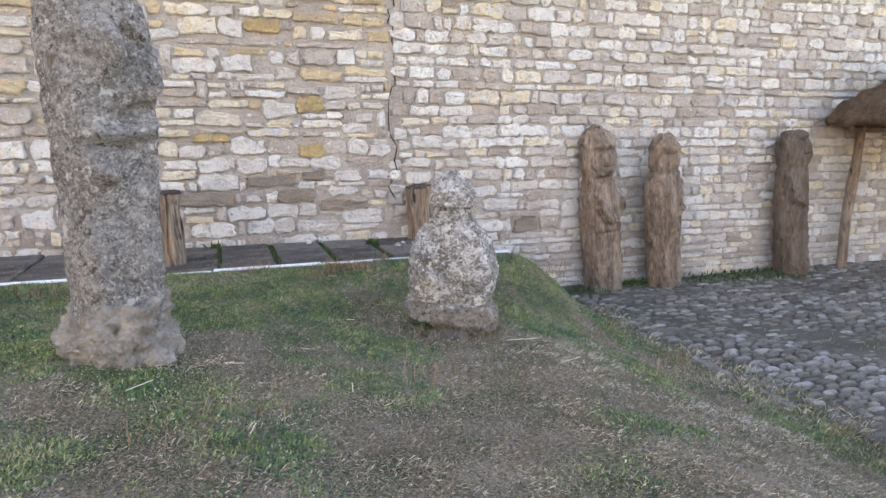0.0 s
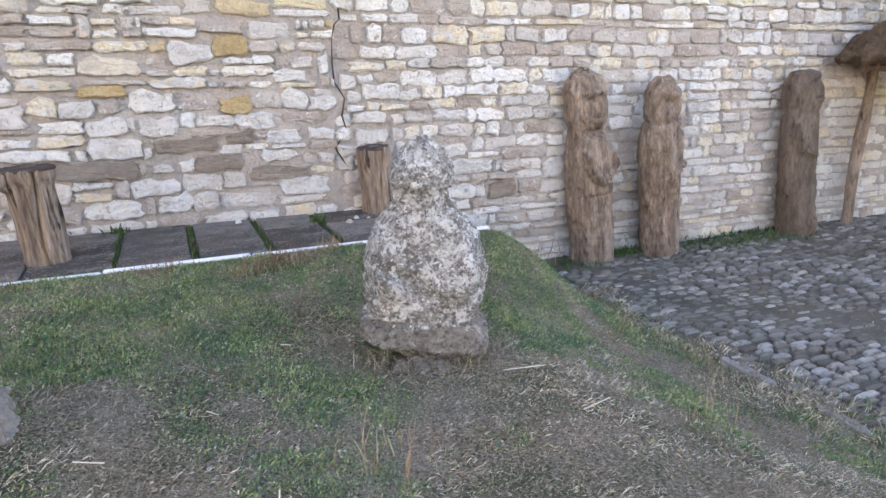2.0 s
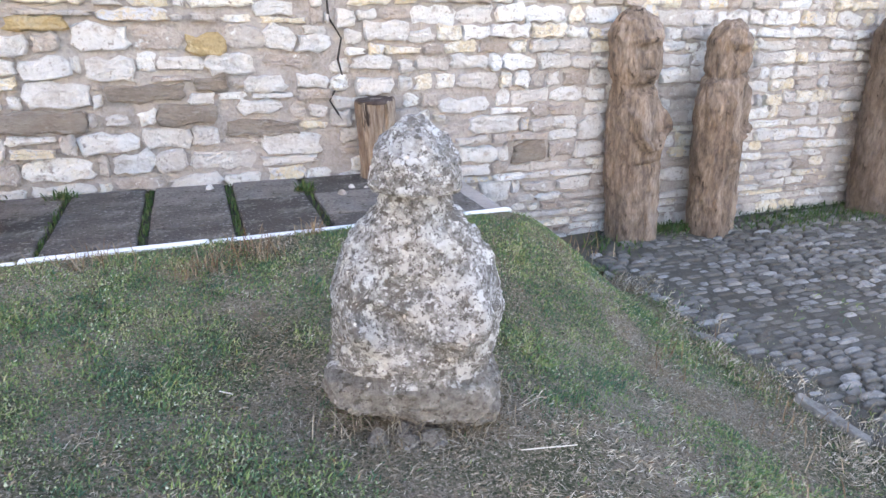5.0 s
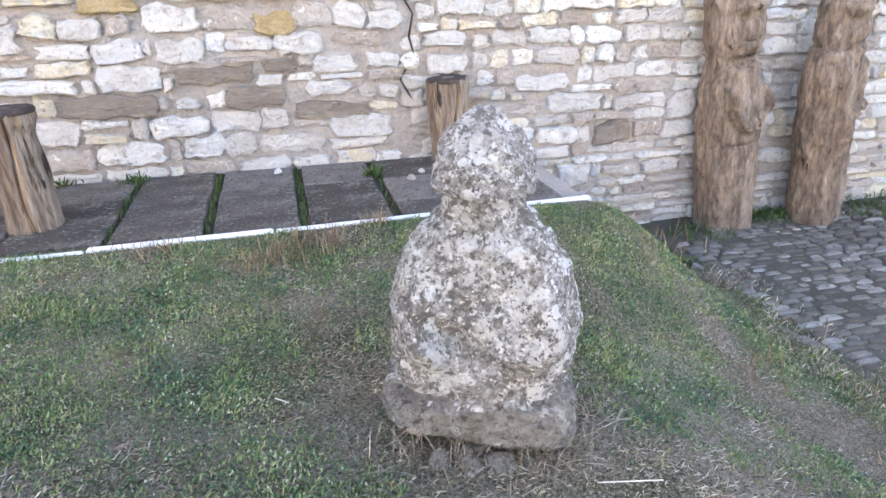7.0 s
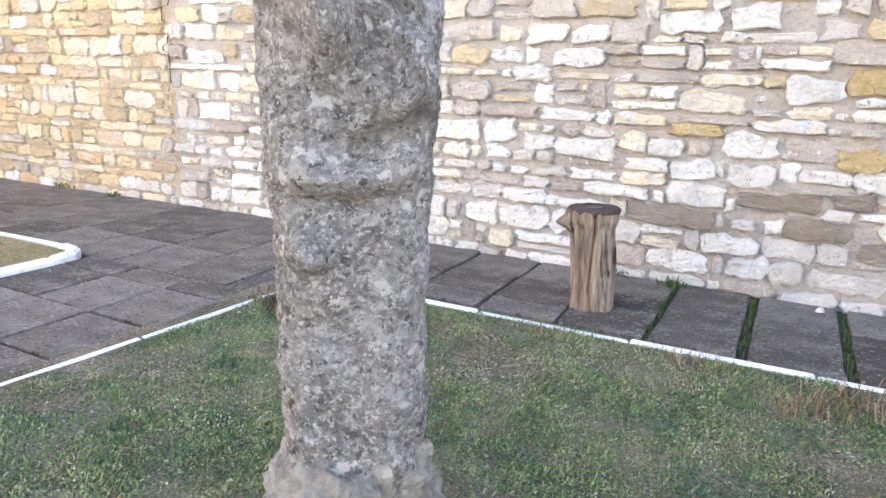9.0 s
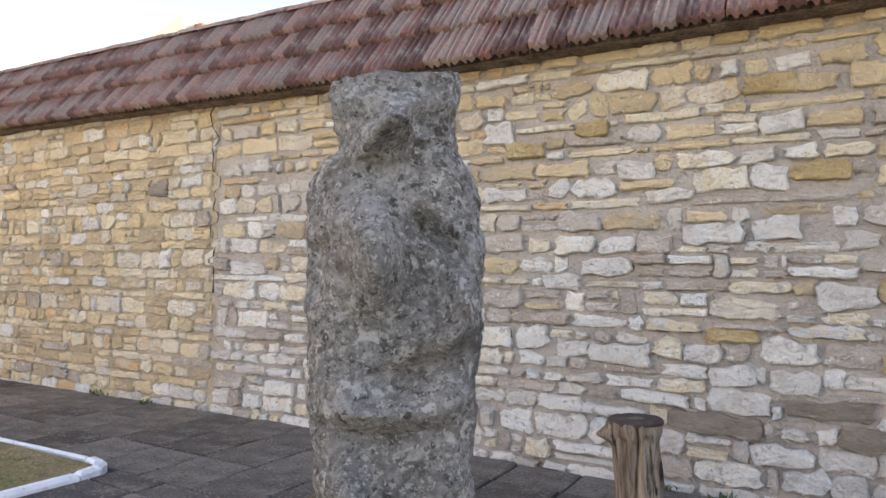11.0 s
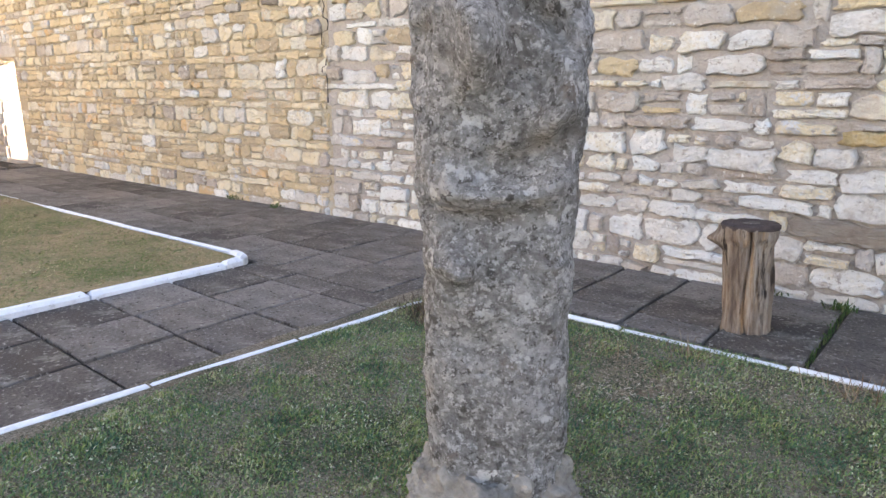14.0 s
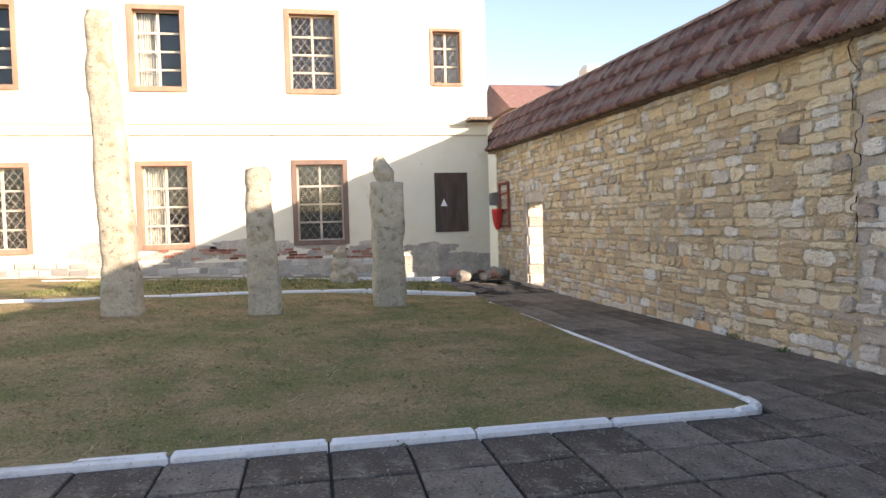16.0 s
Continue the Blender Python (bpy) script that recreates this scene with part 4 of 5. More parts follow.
# ---- things by the house ----
rack = thing("fire_rack", "red metal fire rack with a red bucket on the wall", "fire rack", (-16.2, 7.86, 0))
g = Geo()
for x in (-0.42, 0.42):
    g.box(x - 0.03, x + 0.03, -0.03, 0.03, 1.35, 2.62)
for z in (1.40, 1.85, 2.3, 2.58):
    g.box(-0.42, 0.42, -0.025, 0.025, z - 0.03, z + 0.03)
link("rack_frame", g, red_rack, rack)
link("bucket", loft([(1.3, -0.1, -0.17, 0.05, 0.05, 2), (1.5, -0.1, -0.17, 0.13, 0.13, 2), (1.86, -0.1, -0.17, 0.2, 0.16, 2), (1.88, -0.1, -0.17, 0.19, 0.15, 2)], 20, 14), red_paint, rack, "bright red cone bucket")
box_thing = thing("meter_box", "small grey metal box beside the fire rack", "metal box", (-16.95, 7.80, 0))
gb = soft_box(0.42, 0.2, 0.36, 0.012)
gb.v = [(a, b, c + 2.0) for a, b, c in gb.v]
link("casing", gb, zinc, box_thing)
gb = Geo()
gb.box(-0.17, 0.17, -0.115, -0.102, 2.04, 2.32)
link("lid", gb, zinc, box_thing)

rng = random.Random(5)
for i in range(11):
    s = rng.uniform(0.12, 0.32)
    x, y = rng.uniform(-16.9, -15.6), rng.uniform(6.5, 7.7)
    g = roughen(loft([(-0.02, 0, 0, s * 0.7, s * 0.6, 2.6), (s * 0.3, 0, 0, s, s * 0.8, 2.8), (s * 0.7, 0, 0, s * 0.8, s * 0.6, 2.8), (s * 0.85, 0, 0, s * 0.3, s * 0.25, 2.4)], 14, 10), [(5, 0.06)], seed=i * 3.0)
    ob = link("rubble_stone", g, rubble_mat if i % 3 else brick_mat)
    ob.matrix_basis = pose(x, y, 0.0, 0, 0, rng.uniform(0, 360))
    tagged(ob, "loose rubble stone heaped in the corner by the wall", "rubble", "rubble in the corner")

frag = roughen(loft([(0, 0, 0, 0.34, 0.26, 3), (0.25, 0.02, 0, 0.33, 0.25, 3), (0.4, -0.05, 0, 0.2, 0.2, 2.5), (0.62, -0.1, 0, 0.16, 0.15, 2.2), (0.8, -0.08, 0, 0.17, 0.16, 2.2), (0.92, -0.06, 0, 0.08, 0.08, 2)], 28, 40), [(5, 0.07), (14, 0.02)])
ob = link("carved_fragment", frag, far_idol)
ob.matrix_basis = pose(-15.3, 3.35, 0.08, 0, 0, 80)
tagged(ob, "pale broken stone carving standing by the house", "stone carving")


def pillar(label, x, y, z, rings, turn, rough, mat, seed, marks=()):
    g = loft(rings, 44, 110)
    g = bumps(g, marks)
    g = roughen(g, rough, seed=seed)
    ob = link("stone_idol", g, mat, smooth=True)
    ob.matrix_basis = pose(x, y, z, 0, 0, turn)
    return tagged(ob, label, "stone idol")


# three far idols stand on the lawn; local -y is the carved front, turned to the east
pillar("very tall slender square stone pillar with a carved head", -9.5, -0.32, 0.17,
       [(-0.2, 0, 0, 0.30, 0.26, 4), (0.55, 0, 0, 0.29, 0.26, 4), (0.9, -0.03, 0, 0.24, 0.23, 4), (1.8, -0.06, 0, 0.24, 0.22, 4), (2.6, -0.10, 0, 0.23, 0.21, 4), (3.4, -0.14, 0, 0.22, 0.21, 4), (3.9, -0.17, 0, 0.21, 0.2, 3.5), (4.15, -0.18, 0, 0.17, 0.17, 3), (4.3, -0.19, 0, 0.19, 0.18, 3), (4.62, -0.19, 0, 0.20, 0.18, 3.2), (4.76, -0.19, 0, 0.17, 0.16, 3)],
       90, [(1.2, 0.04), (6, 0.02), (16, 0.01)], far_idol, 3.0)
pillar("upright stone idol with a rounded head on the lawn", -9.3, 1.84, 0.14,
       [(-0.2, 0, 0, 0.27, 0.2, 4), (0.2, 0, 0, 0.26, 0.2, 4), (0.9, -0.02, 0, 0.24, 0.19, 4), (1.6, -0.05, 0, 0.20, 0.18, 4), (1.8, -0.06, 0, 0.205, 0.18, 3), (1.98, -0.05, 0, 0.175, 0.16, 3), (2.2, -0.05, 0, 0.205, 0.17, 3), (2.33, -0.05, 0, 0.18, 0.15, 3), (2.36, -0.05, 0, 0.1, 0.1, 3)],
       90, [(3, 0.03), (9, 0.015)], far_idol, 9.0)
pillar("stone idol with a bearded head on square shoulders", -10.2, 3.93, 0.07,
       [(-0.2, 0, 0, 0.30, 0.22, 4), (0.3, 0, 0, 0.29, 0.22, 5), (1.2, 0.0, 0, 0.27, 0.21, 5), (2.0, 0.0, 0, 0.29, 0.21, 6), (2.19, 0.0, 0, 0.29, 0.2, 6), (2.215, 0.0, 0, 0.28, 0.19, 5), (2.22, -0.02, 0, 0.15, 0.15, 2.6), (2.27, -0.03, 0, 0.165, 0.16, 2.4), (2.40, -0.05, -0.02, 0.18, 0.17, 2.4), (2.54, -0.09, 0, 0.145, 0.14, 2.3), (2.64, -0.11, 0, 0.10, 0.10, 2.1), (2.69, -0.12, 0, 0.05, 0.05, 2)],
       90, [(3, 0.035), (9, 0.02)], far_idol, 15.0, [(0, 1.9, 0.22, 0.05, 0.03), (0, 1.6, 0.2, 0.05, 0.03), (0.05, 1.35, 0.2, 0.04, 0.025)])

# ---- the near idol on the lawn ----
def slant_top(g, z0, ztop, fall):
    """Tilts all above z0 so that the crown falls towards local -x."""
    g.v = [(x, y, z + fall * x * max(0.0, (z - z0) / (ztop - z0))) for x, y, z in g.v]
    return g


def fold(points, r, depth, n=8):
    """A ridge or a groove strung along a line on the front."""
    out = []
    for (xa, za), (xb, zb) in zip(points, points[1:]):
        out += [(xa + (xb - xa) * k / n, za + (zb - za) * k / n, r, r, depth * 0.55) for k in range(n)]
    return out


idol = loft([(-0.1, 0.01, 0, 0.205, 0.19, 3), (0.3, 0.01, 0, 0.210, 0.185, 3), (0.8, 0.005, 0, 0.218, 0.195, 3.2), (1.0, 0.005, 0, 0.223, 0.195, 3.2), (1.1, 0.005, 0, 0.227, 0.195, 3.2), (1.2, 0, 0, 0.235, 0.200, 3.2), (1.32, 0, 0, 0.244, 0.208, 3.3), (1.6, 0, 0, 0.246, 0.20, 3.3), (1.74, 0, 0, 0.244, 0.185, 3.0), (1.80, 0.003, 0, 0.225, 0.175, 2.8), (1.84, 0.008, 0, 0.195, 0.16, 2.8), (1.865, 0.012, 0, 0.170, 0.148, 3), (1.90, 0.008, 0, 0.168, 0.152, 3.2), (1.96, 0.0, 0, 0.178, 0.165, 3.8), (2.03, -0.004, 0, 0.184, 0.165, 4.2), (2.065, -0.004, 0, 0.180, 0.155, 4.2), (2.078, 0.0, 0, 0.15, 0.12, 3.8)], 110, 230)
idol = slant_top(idol, 1.86, 2.07, 0.10)
idol = bumps(idol, fold([(-0.09, 1.845), (0.0, 1.90), (0.03, 1.94)], 0.045, 0.045) + [(0.055, 1.93, 0.035, 0.022, -0.055), (-0.09, 1.94, 0.035, 0.02, -0.02), (0.0, 1.985, 0.17, 0.022, 0.025), (-0.08, 1.80, 0.07, 0.02, -0.03), (0.06, 1.83, 0.05, 0.05, -0.025)]
             + fold([(0.05, 1.68), (0.14, 1.60), (0.22, 1.52)], 0.03, -0.035) + fold([(0.0, 1.64), (0.05, 1.53), (0.0, 1.44)], 0.028, -0.018) + fold([(-0.08, 1.66), (-0.03, 1.56), (-0.06, 1.44)], 0.07, 0.028)
             + fold([(0.20, 1.58), (0.19, 1.42), (0.12, 1.33)], 0.045, 0.045) + fold([(0.20, 1.35), (0.10, 1.28), (0.0, 1.23)], 0.03, -0.03) + fold([(-0.15, 1.18), (-0.02, 1.16), (0.12, 1.17), (0.22, 1.23)], 0.045, 0.018) + fold([(-0.20, 1.12), (-0.05, 1.09), (0.06, 1.11)], 0.025, -0.016) + fold([(-0.21, 1.6), (-0.20, 1.45)], 0.03, -0.03) + fold([(-0.14, 0.99), (-0.05, 0.95)], 0.045, 0.03) + [(0.0, 0.72, 0.1, 0.08, -0.02), (-0.08, 0.45, 0.05, 0.03, -0.03)])
idol = roughen(idol, [(2.6, 0.010), (7, 0.014), (16, 0.012), (38, 0.008), (80, 0.004)], seed=2.0)
ob = link("stone_idol", idol, idol_stone, smooth=True)
ob.matrix_basis = pose(0.58, 4.58, -0.02, 0, 0, 34)
tagged(ob, "tall grey stone idol spotted with lichen, blocky head", "stone idol")
foot = loft([(-0.15, 0.0, 0, 0.315, 0.295, 2.3), (0.05, 0.0, 0, 0.305, 0.28, 2.3), (0.14, 0.0, 0, 0.285, 0.26, 2.3), (0.22, 0.0, 0, 0.25, 0.23, 2.4), (0.29, 0.0, 0, 0.215, 0.20, 2.6), (0.31, 0, 0, 0.17, 0.16, 2.6)], 110, 60)
foot = roughen(foot, [(5, 0.04), (10, 0.055), (22, 0.04), (48, 0.02)], seed=4)
ob = link("rubble_footing", foot, rubble_mat)
ob.matrix_basis = pose(0.58, 4.58, -0.02, 0, 0, -32)
tagged(ob, "mound of mortared rubble round the idol's foot", "footing")

# ---- the bust ----
bust = loft([(-0.14, 0.05, 0, 0.14, 0.13, 2.4), (0.0, 0.06, 0, 0.17, 0.16, 2.6), (0.065, 0.02, 0, 0.26, 0.20, 3.2), (0.09, 0.0, 0, 0.318, 0.24, 4.0), (0.13, 0.0, 0, 0.324, 0.245, 4.0), (0.20, 0.0, 0, 0.312, 0.24, 3.6), (0.222, 0.0, 0, 0.272, 0.20, 3.2), (0.30, 0.0, 0, 0.297, 0.20, 3.0), (0.40, 0.0, 0, 0.306, 0.20, 2.9), (0.48, 0.0, 0, 0.304, 0.195, 2.8), (0.56, 0.0, 0.005, 0.288, 0.185, 2.7), (0.64, -0.004, 0.005, 0.256, 0.172, 2.6), (0.70, -0.008, 0.0, 0.218, 0.16, 2.5), (0.75, -0.012, -0.005, 0.172, 0.148, 2.3), (0.79, -0.016, -0.008, 0.134, 0.135, 2.2), (0.82, -0.02, -0.01, 0.121, 0.125, 2.2), (0.872, -0.02, -0.01, 0.121, 0.124, 2.2), (0.882, -0.02, -0.012, 0.150, 0.160, 2.2), (0.925, -0.02, -0.012, 0.153, 0.158, 2.2), (0.98, -0.02, -0.01, 0.142, 0.145, 2.15), (1.03, -0.022, -0.005, 0.116, 0.118, 2.1), (1.08, -0.028, 0, 0.070, 0.075, 2), (1.108, -0.03, 0, 0.025, 0.025, 2)], 120, 260)
bust.v = [(x, y, z - 0.20 * x * max(0.0, 1 - max(z, 0.0) / 0.23)) for x, y, z in bust.v]
bust = bumps(bust, fold([(-0.19, 0.60), (-0.23, 0.45), (-0.12, 0.36)], 0.05, 0.03) + fold([(0.17, 0.60), (0.23, 0.46), (0.12, 0.36)], 0.05, 0.03) + fold([(-0.20, 0.50), (-0.08, 0.42), (0.02, 0.36)], 0.03, -0.022)
             + [(0.07, 0.42, 0.07, 0.07, 0.035), (0.0, 0.30, 0.05, 0.05, 0.02), (-0.02, 0.56, 0.13, 0.03, -0.022), (0.0, 0.82, 0.05, 0.06, 0.02), (0.0, 0.74, 0.035, 0.05, 0.03), (-0.07, 0.77, 0.03, 0.03, -0.02), (0.07, 0.77, 0.03, 0.03, -0.02), (0.12, 0.62, 0.03, 0.06, -0.02)])
bust = roughen(bust, [(3, 0.008), (7, 0.010), (15, 0.012), (34, 0.011), (80, 0.007)], seed=11)
ob = link("stone_bust", bust, bust_stone, smooth=True)
ob.data.materials.append(plinth_stone)
for p in ob.data.polygons:
    p.material_index = 1 if p.center.z < 0.215 + 0.03 * noise.noise(p.center * 9) else 0
ob.matrix_basis = pose(2.62, 5.05, -0.21, 0, 2, -15)
tagged(ob, "weathered stone bust with a domed cap, white lichen", "stone bust")
rng = random.Random(9)
for i in range(5):
    s = rng.uniform(0.026, 0.075)
    g = roughen(loft([(-0.03, 0, 0, s, s * 0.7, 2.5), (s * 0.5, 0, 0, s, s * 0.7, 2.6), (s * 0.9, 0, 0, s * 0.5, s * 0.4, 2.4)], 18, 12), [(9, 0.03), (26, 0.02)], seed=i * 2.0)
    x, y = 2.57 + rng.uniform(-0.18, 0.18), 4.86 + rng.uniform(-0.05, 0.04)
    ob = link("footing_stone", g, plinth_stone)
    ob.matrix_basis = pose(x, y, lawn_z(x, y), 0, 0, rng.uniform(0, 360))
    tagged(ob, "small set stone at the foot of the bust", "stone", "stones under the bust")


# ---- log seats and wooden idols ----
def stump(label, x, y, z, h, r, flare, lean, seed):
    th = thing("log_seat", label, "log seat", (x, y, z))
    th.matrix_basis = pose(x, y, z, 0, lean, 0)
    g = loft([(-0.03, 0, 0, r * 1.0, r * 0.96, 2.2), (0.1, 0, 0, r * 0.96, r * 0.93, 2.2), (h * 0.55, 0, 0, r * 0.97, r * 0.94, 2.2), (h - 0.12, 0, 0, r * 1.04, r, 2.1), (h - 0.06, 0, 0, r * flare, r * flare, 2.1), (h - 0.005, 0, 0, r * flare, r * flare, 2.1), (h, 0, 0, r * flare * 0.96, r * flare * 0.96, 2.1)], 110, 60)
    g = roughen(g, [(22, 0.022), (7, 0.018), (50, 0.012)], (1, 1, 0.12), seed)
    # a deep drying split and a broken lip of bark
    out = []
    for px, py, pz in g.v:
        a = math.atan2(py, px)
        cut = math.exp(-((a + 1.35 + 0.12 * math.sin(pz * 9)) / 0.06) ** 2) * 0.035
        lip = 0.07 * math.exp(-((a + 2.75) / 0.28) ** 2) * math.exp(-((pz - h + 0.09) / 0.045) ** 2) if flare > 1.1 else 0.0
        q = 1 - cut / r + lip / r
        out.append((px * q, py * q, pz))
    g.v = out
    link("log", g, stump_wood, th)
    g = roughen(loft([(h - 0.012, 0, 0, r * flare * 0.985, r * flare * 0.985, 2.1), (h + 0.008, 0, 0, r * flare * 0.99, r * flare * 0.98, 2.1), (h + 0.013, 0, 0, r * flare * 0.9, r * flare * 0.9, 2.1)], 64, 8), [(8, 0.008), (25, 0.005)], seed=seed)
    link("top", g, end_grain, th, "dark weathered end grain")
    g = roughen(loft([(h + 0.008, 0.01, -0.01, 0.05, 0.035, 2), (h + 0.017, 0.01, -0.01, 0.045, 0.03, 2)], 20, 4), [(20, 0.006)])
    link("worn_patch", g, slab_mat, th, "pale worn heart of the log")


stump("split log seat with a dark overhanging top on the slabs", 0.68, 7.08, 0.0, 0.63, 0.142, 1.18, -3, 1.0)
stump("dark split log seat standing against the stone wall", 3.23, 7.76, 0.0, 0.57, 0.135, 1.04, -3, 2.0)


def limb_marks(points, r, depth, n=9):
    """Swellings strung along a line: a carved arm."""
    out = []
    for (xa, za), (xb, zb) in zip(points, points[1:]):
        out += [(xa + (xb - xa) * k / n, za + (zb - za) * k / n, r, r * 1.2, depth * 0.5) for k in range(n)]
    return out


def wood_idol(label, x, y, z, rings, turn, marks, seed, lean=0):
    g = bumps(loft(rings, 100, 190), marks)
    g = roughen(g, [(5, 0.018), (14, 0.020), (34, 0.012)], (1, 1, 0.5), seed)
    ob = link("wooden_idol", g, dark_wood if x > 8 else old_wood)
    ob.matrix_basis = pose(x, y, z, 0, lean, turn)
    return tagged(ob, label, "wooden idol", "carved wooden idols along the wall")


FACE = [(0, 1.62, 0.028, 0.08, 0.035), (-0.08, 1.68, 0.05, 0.028, -0.05), (0.08, 1.68, 0.05, 0.028, -0.05), (0, 1.745, 0.17, 0.022, 0.025), (0, 1.51, 0.07, 0.010, -0.035), (0, 1.46, 0.07, 0.04, 0.03), (0, 1.36, 0.18, 0.035, -0.08), (0, 1.86, 0.16, 0.05, -0.02)]
wood_idol("carved log idol with a round hooded face, weathered brown", 5.56, 7.72, -0.74,
          [(-0.05, 0, 0, 0.25, 0.19, 2.4), (0.4, 0, 0, 0.235, 0.19, 2.4), (0.95, -0.01, 0, 0.245, 0.195, 2.4), (1.15, -0.02, 0, 0.23, 0.19, 2.3), (1.3, -0.02, 0, 0.185, 0.18, 2.3), (1.4, -0.02, 0, 0.18, 0.17, 2.3), (1.5, -0.02, 0, 0.215, 0.185, 2.4), (1.8, -0.02, 0, 0.212, 0.18, 2.3), (1.9, -0.02, 0, 0.17, 0.15, 2.1), (1.96, -0.02, 0, 0.09, 0.08, 2), (1.985, -0.02, 0, 0.04, 0.04, 2)],
          6, FACE + limb_marks([(-0.17, 1.15), (-0.14, 0.98), (0.0, 0.84)], 0.028, 0.075) + limb_marks([(0.17, 1.15), (0.13, 1.0), (0.03, 0.84)], 0.028, 0.075) + [(0, 0.8, 0.05, 0.05, 0.03), (0.0, 0.72, 0.2, 0.02, -0.03), (0, 0.5, 0.12, 0.2, 0.02), (0.0, 0.3, 0.02, 0.25, -0.03)], 1.0, -5)
wood_idol("slimmer carved log idol with folded arms, weathered brown", 6.40, 7.66, -0.74,
          [(-0.05, 0, 0, 0.235, 0.19, 2.4), (0.5, 0, 0, 0.225, 0.19, 2.4), (0.9, -0.02, 0, 0.235, 0.19, 2.4), (1.25, -0.02, 0, 0.245, 0.19, 2.4), (1.4, 0.0, 0, 0.215, 0.18, 2.3), (1.44, 0.02, 0, 0.165, 0.16, 2.3), (1.52, 0.03, 0, 0.178, 0.175, 2.4), (1.74, 0.03, 0, 0.168, 0.165, 2.3), (1.83, 0.03, 0, 0.12, 0.12, 2.1), (1.88, 0.03, 0, 0.05, 0.05, 2)],
          22, [(m[0] + 0.03, m[1] * 1.02 - 0.07, *m[2:]) for m in FACE[:6]] + limb_marks([(-0.18, 1.3), (-0.17, 0.95), (-0.06, 0.72)], 0.026, 0.075) + limb_marks([(0.17, 1.3), (0.15, 1.0), (0.0, 0.9)], 0.03, 0.05) + [(-0.05, 0.66, 0.05, 0.07, 0.035), (0.06, 0.7, 0.015, 0.5, -0.04), (-0.1, 0.4, 0.02, 0.3, -0.02)], 5.0, -6)
wood_idol("dark carved log idol beside the thatched shelter", 8.46, 7.66, -0.74,
          [(0.94 * q[0], *q[1:3], 0.93 * q[3], *q[4:]) for q in [(-0.05, 0, 0, 0.225, 0.2, 2.4), (0.25, 0.0, 0, 0.225, 0.2, 2.4), (0.7, -0.01, 0, 0.215, 0.19, 2.4), (1.2, -0.01, 0, 0.22, 0.19, 2.4), (1.45, 0.0, 0, 0.205, 0.185, 2.3), (1.56, 0.01, 0, 0.185, 0.17, 2.3), (1.68, 0.02, 0, 0.225, 0.19, 2.4), (1.9, 0.02, 0, 0.22, 0.19, 2.3), (2.02, 0.02, 0, 0.15, 0.14, 2.1), (2.06, 0.02, 0, 0.06, 0.06, 2)]],
          8, [(m[0] + 0.05, m[1] + 0.12, *m[2:]) for m in FACE[:6]] + limb_marks([(-0.2, 1.4), (-0.16, 1.05), (0.0, 0.95)], 0.028, 0.075) + [(0, 0.12, 0.12, 0.12, 0.06)], 9.0, -6)

# ---- the thatched shelter ----
hut = thing("thatched_shelter", "open wooden shelter with a shaggy brown thatch roof", "shelter", (10.75, 6.95, -0.74))
g = loft([(1.98, 0, 0, 1.95, 1.2, 3), (2.06, 0, 0, 2.0, 1.25, 3), (2.2, 0, 0, 1.9, 1.15, 3), (2.7, 0, 0.1, 1.1, 0.6, 2.5), (3.0, 0, 0.1, 0.4, 0.2, 2.2)], 90, 40)
g = roughen(g, [(20, 0.05), (7, 0.08)], (1, 1, 0.4))
link("thatch", g, thatch_mat, hut)
for px, py in ((-1.25, -0.75), (1.25, -0.75), (-1.25, 0.75), (1.25, 0.75)):
    g = roughen(loft([(0, px + 0.12 * (1 if px < 0 else -1) - 0.2, py, 0.075, 0.07, 2), (1.0, px - 0.06, py, 0.07, 0.065, 2), (2.05, px + 0.05, py, 0.065, 0.06, 2)], 18, 30), [(8, 0.02)], (1, 1, 0.3), px)
    link("post", g, old_wood, hut)
for py in (-0.75, 0.75):
    g = Geo()
    bar(g, (-1.4, py, 1.95), (1.4, py, 1.95), 0.06)
    link("beam", g, old_wood, hut)

# ---- beyond the wall ----
back = thing("neighbour_house", "distant house with a red tiled roof and chimney", "house", (-30, 15, -1))
g = Geo()
g.box(-3, 3, -3.4, 6, 0, 7.6)
link("wall", g, plaster, back)
g = Geo()
g.add([(3.4, -3.7, 7.5), (3.4, 6.4, 7.5), (0, 6.4, 9.2), (0, -3.7, 9.2), (-3.4, 6.4, 7.5), (-3.4, -3.7, 7.5)], [(0, 1, 2, 3), (3, 2, 4, 5), (1, 4, 2), (0, 3, 5), (0, 5, 4, 1)])
link("roof", g, tile_clay_i, back, "red tiled roof")
link("chimney", roughen(loft([(8.6, 1.3, 1.0, 0.55, 0.45, 5), (9.75, 1.3, 1.0, 0.55, 0.45, 5), (9.9, 1.3, 1.0, 0.4, 0.35, 3)], 20, 12), [(3, 0.03)]), plaster, back, "pale chimney")
loft_box = thing("lane_house", "pale plastered house top behind the wall", "house", (-12.9, 14.6, -1))
g = Geo()
g.add([(-0.9, -0.8, 0), (0.9, -0.8, 0), (0.9, 0.8, 0), (-0.9, 0.8, 0), (-0.85, -0.7, 8.5), (0.6, -0.7, 8.95), (0.6, 0.7, 8.95), (-0.85, 0.7, 8.5)],
      [(0, 1, 5, 4), (1, 2, 6, 5), (2, 3, 7, 6), (3, 0, 4, 7), (4, 5, 6, 7)])
link("wall", g, plaster, loft_box)
g = Geo()
g.box(0.62, 0.9, -0.4, 0.4, 8.2, 8.75)
link("chimney", g, brick_mat, loft_box)


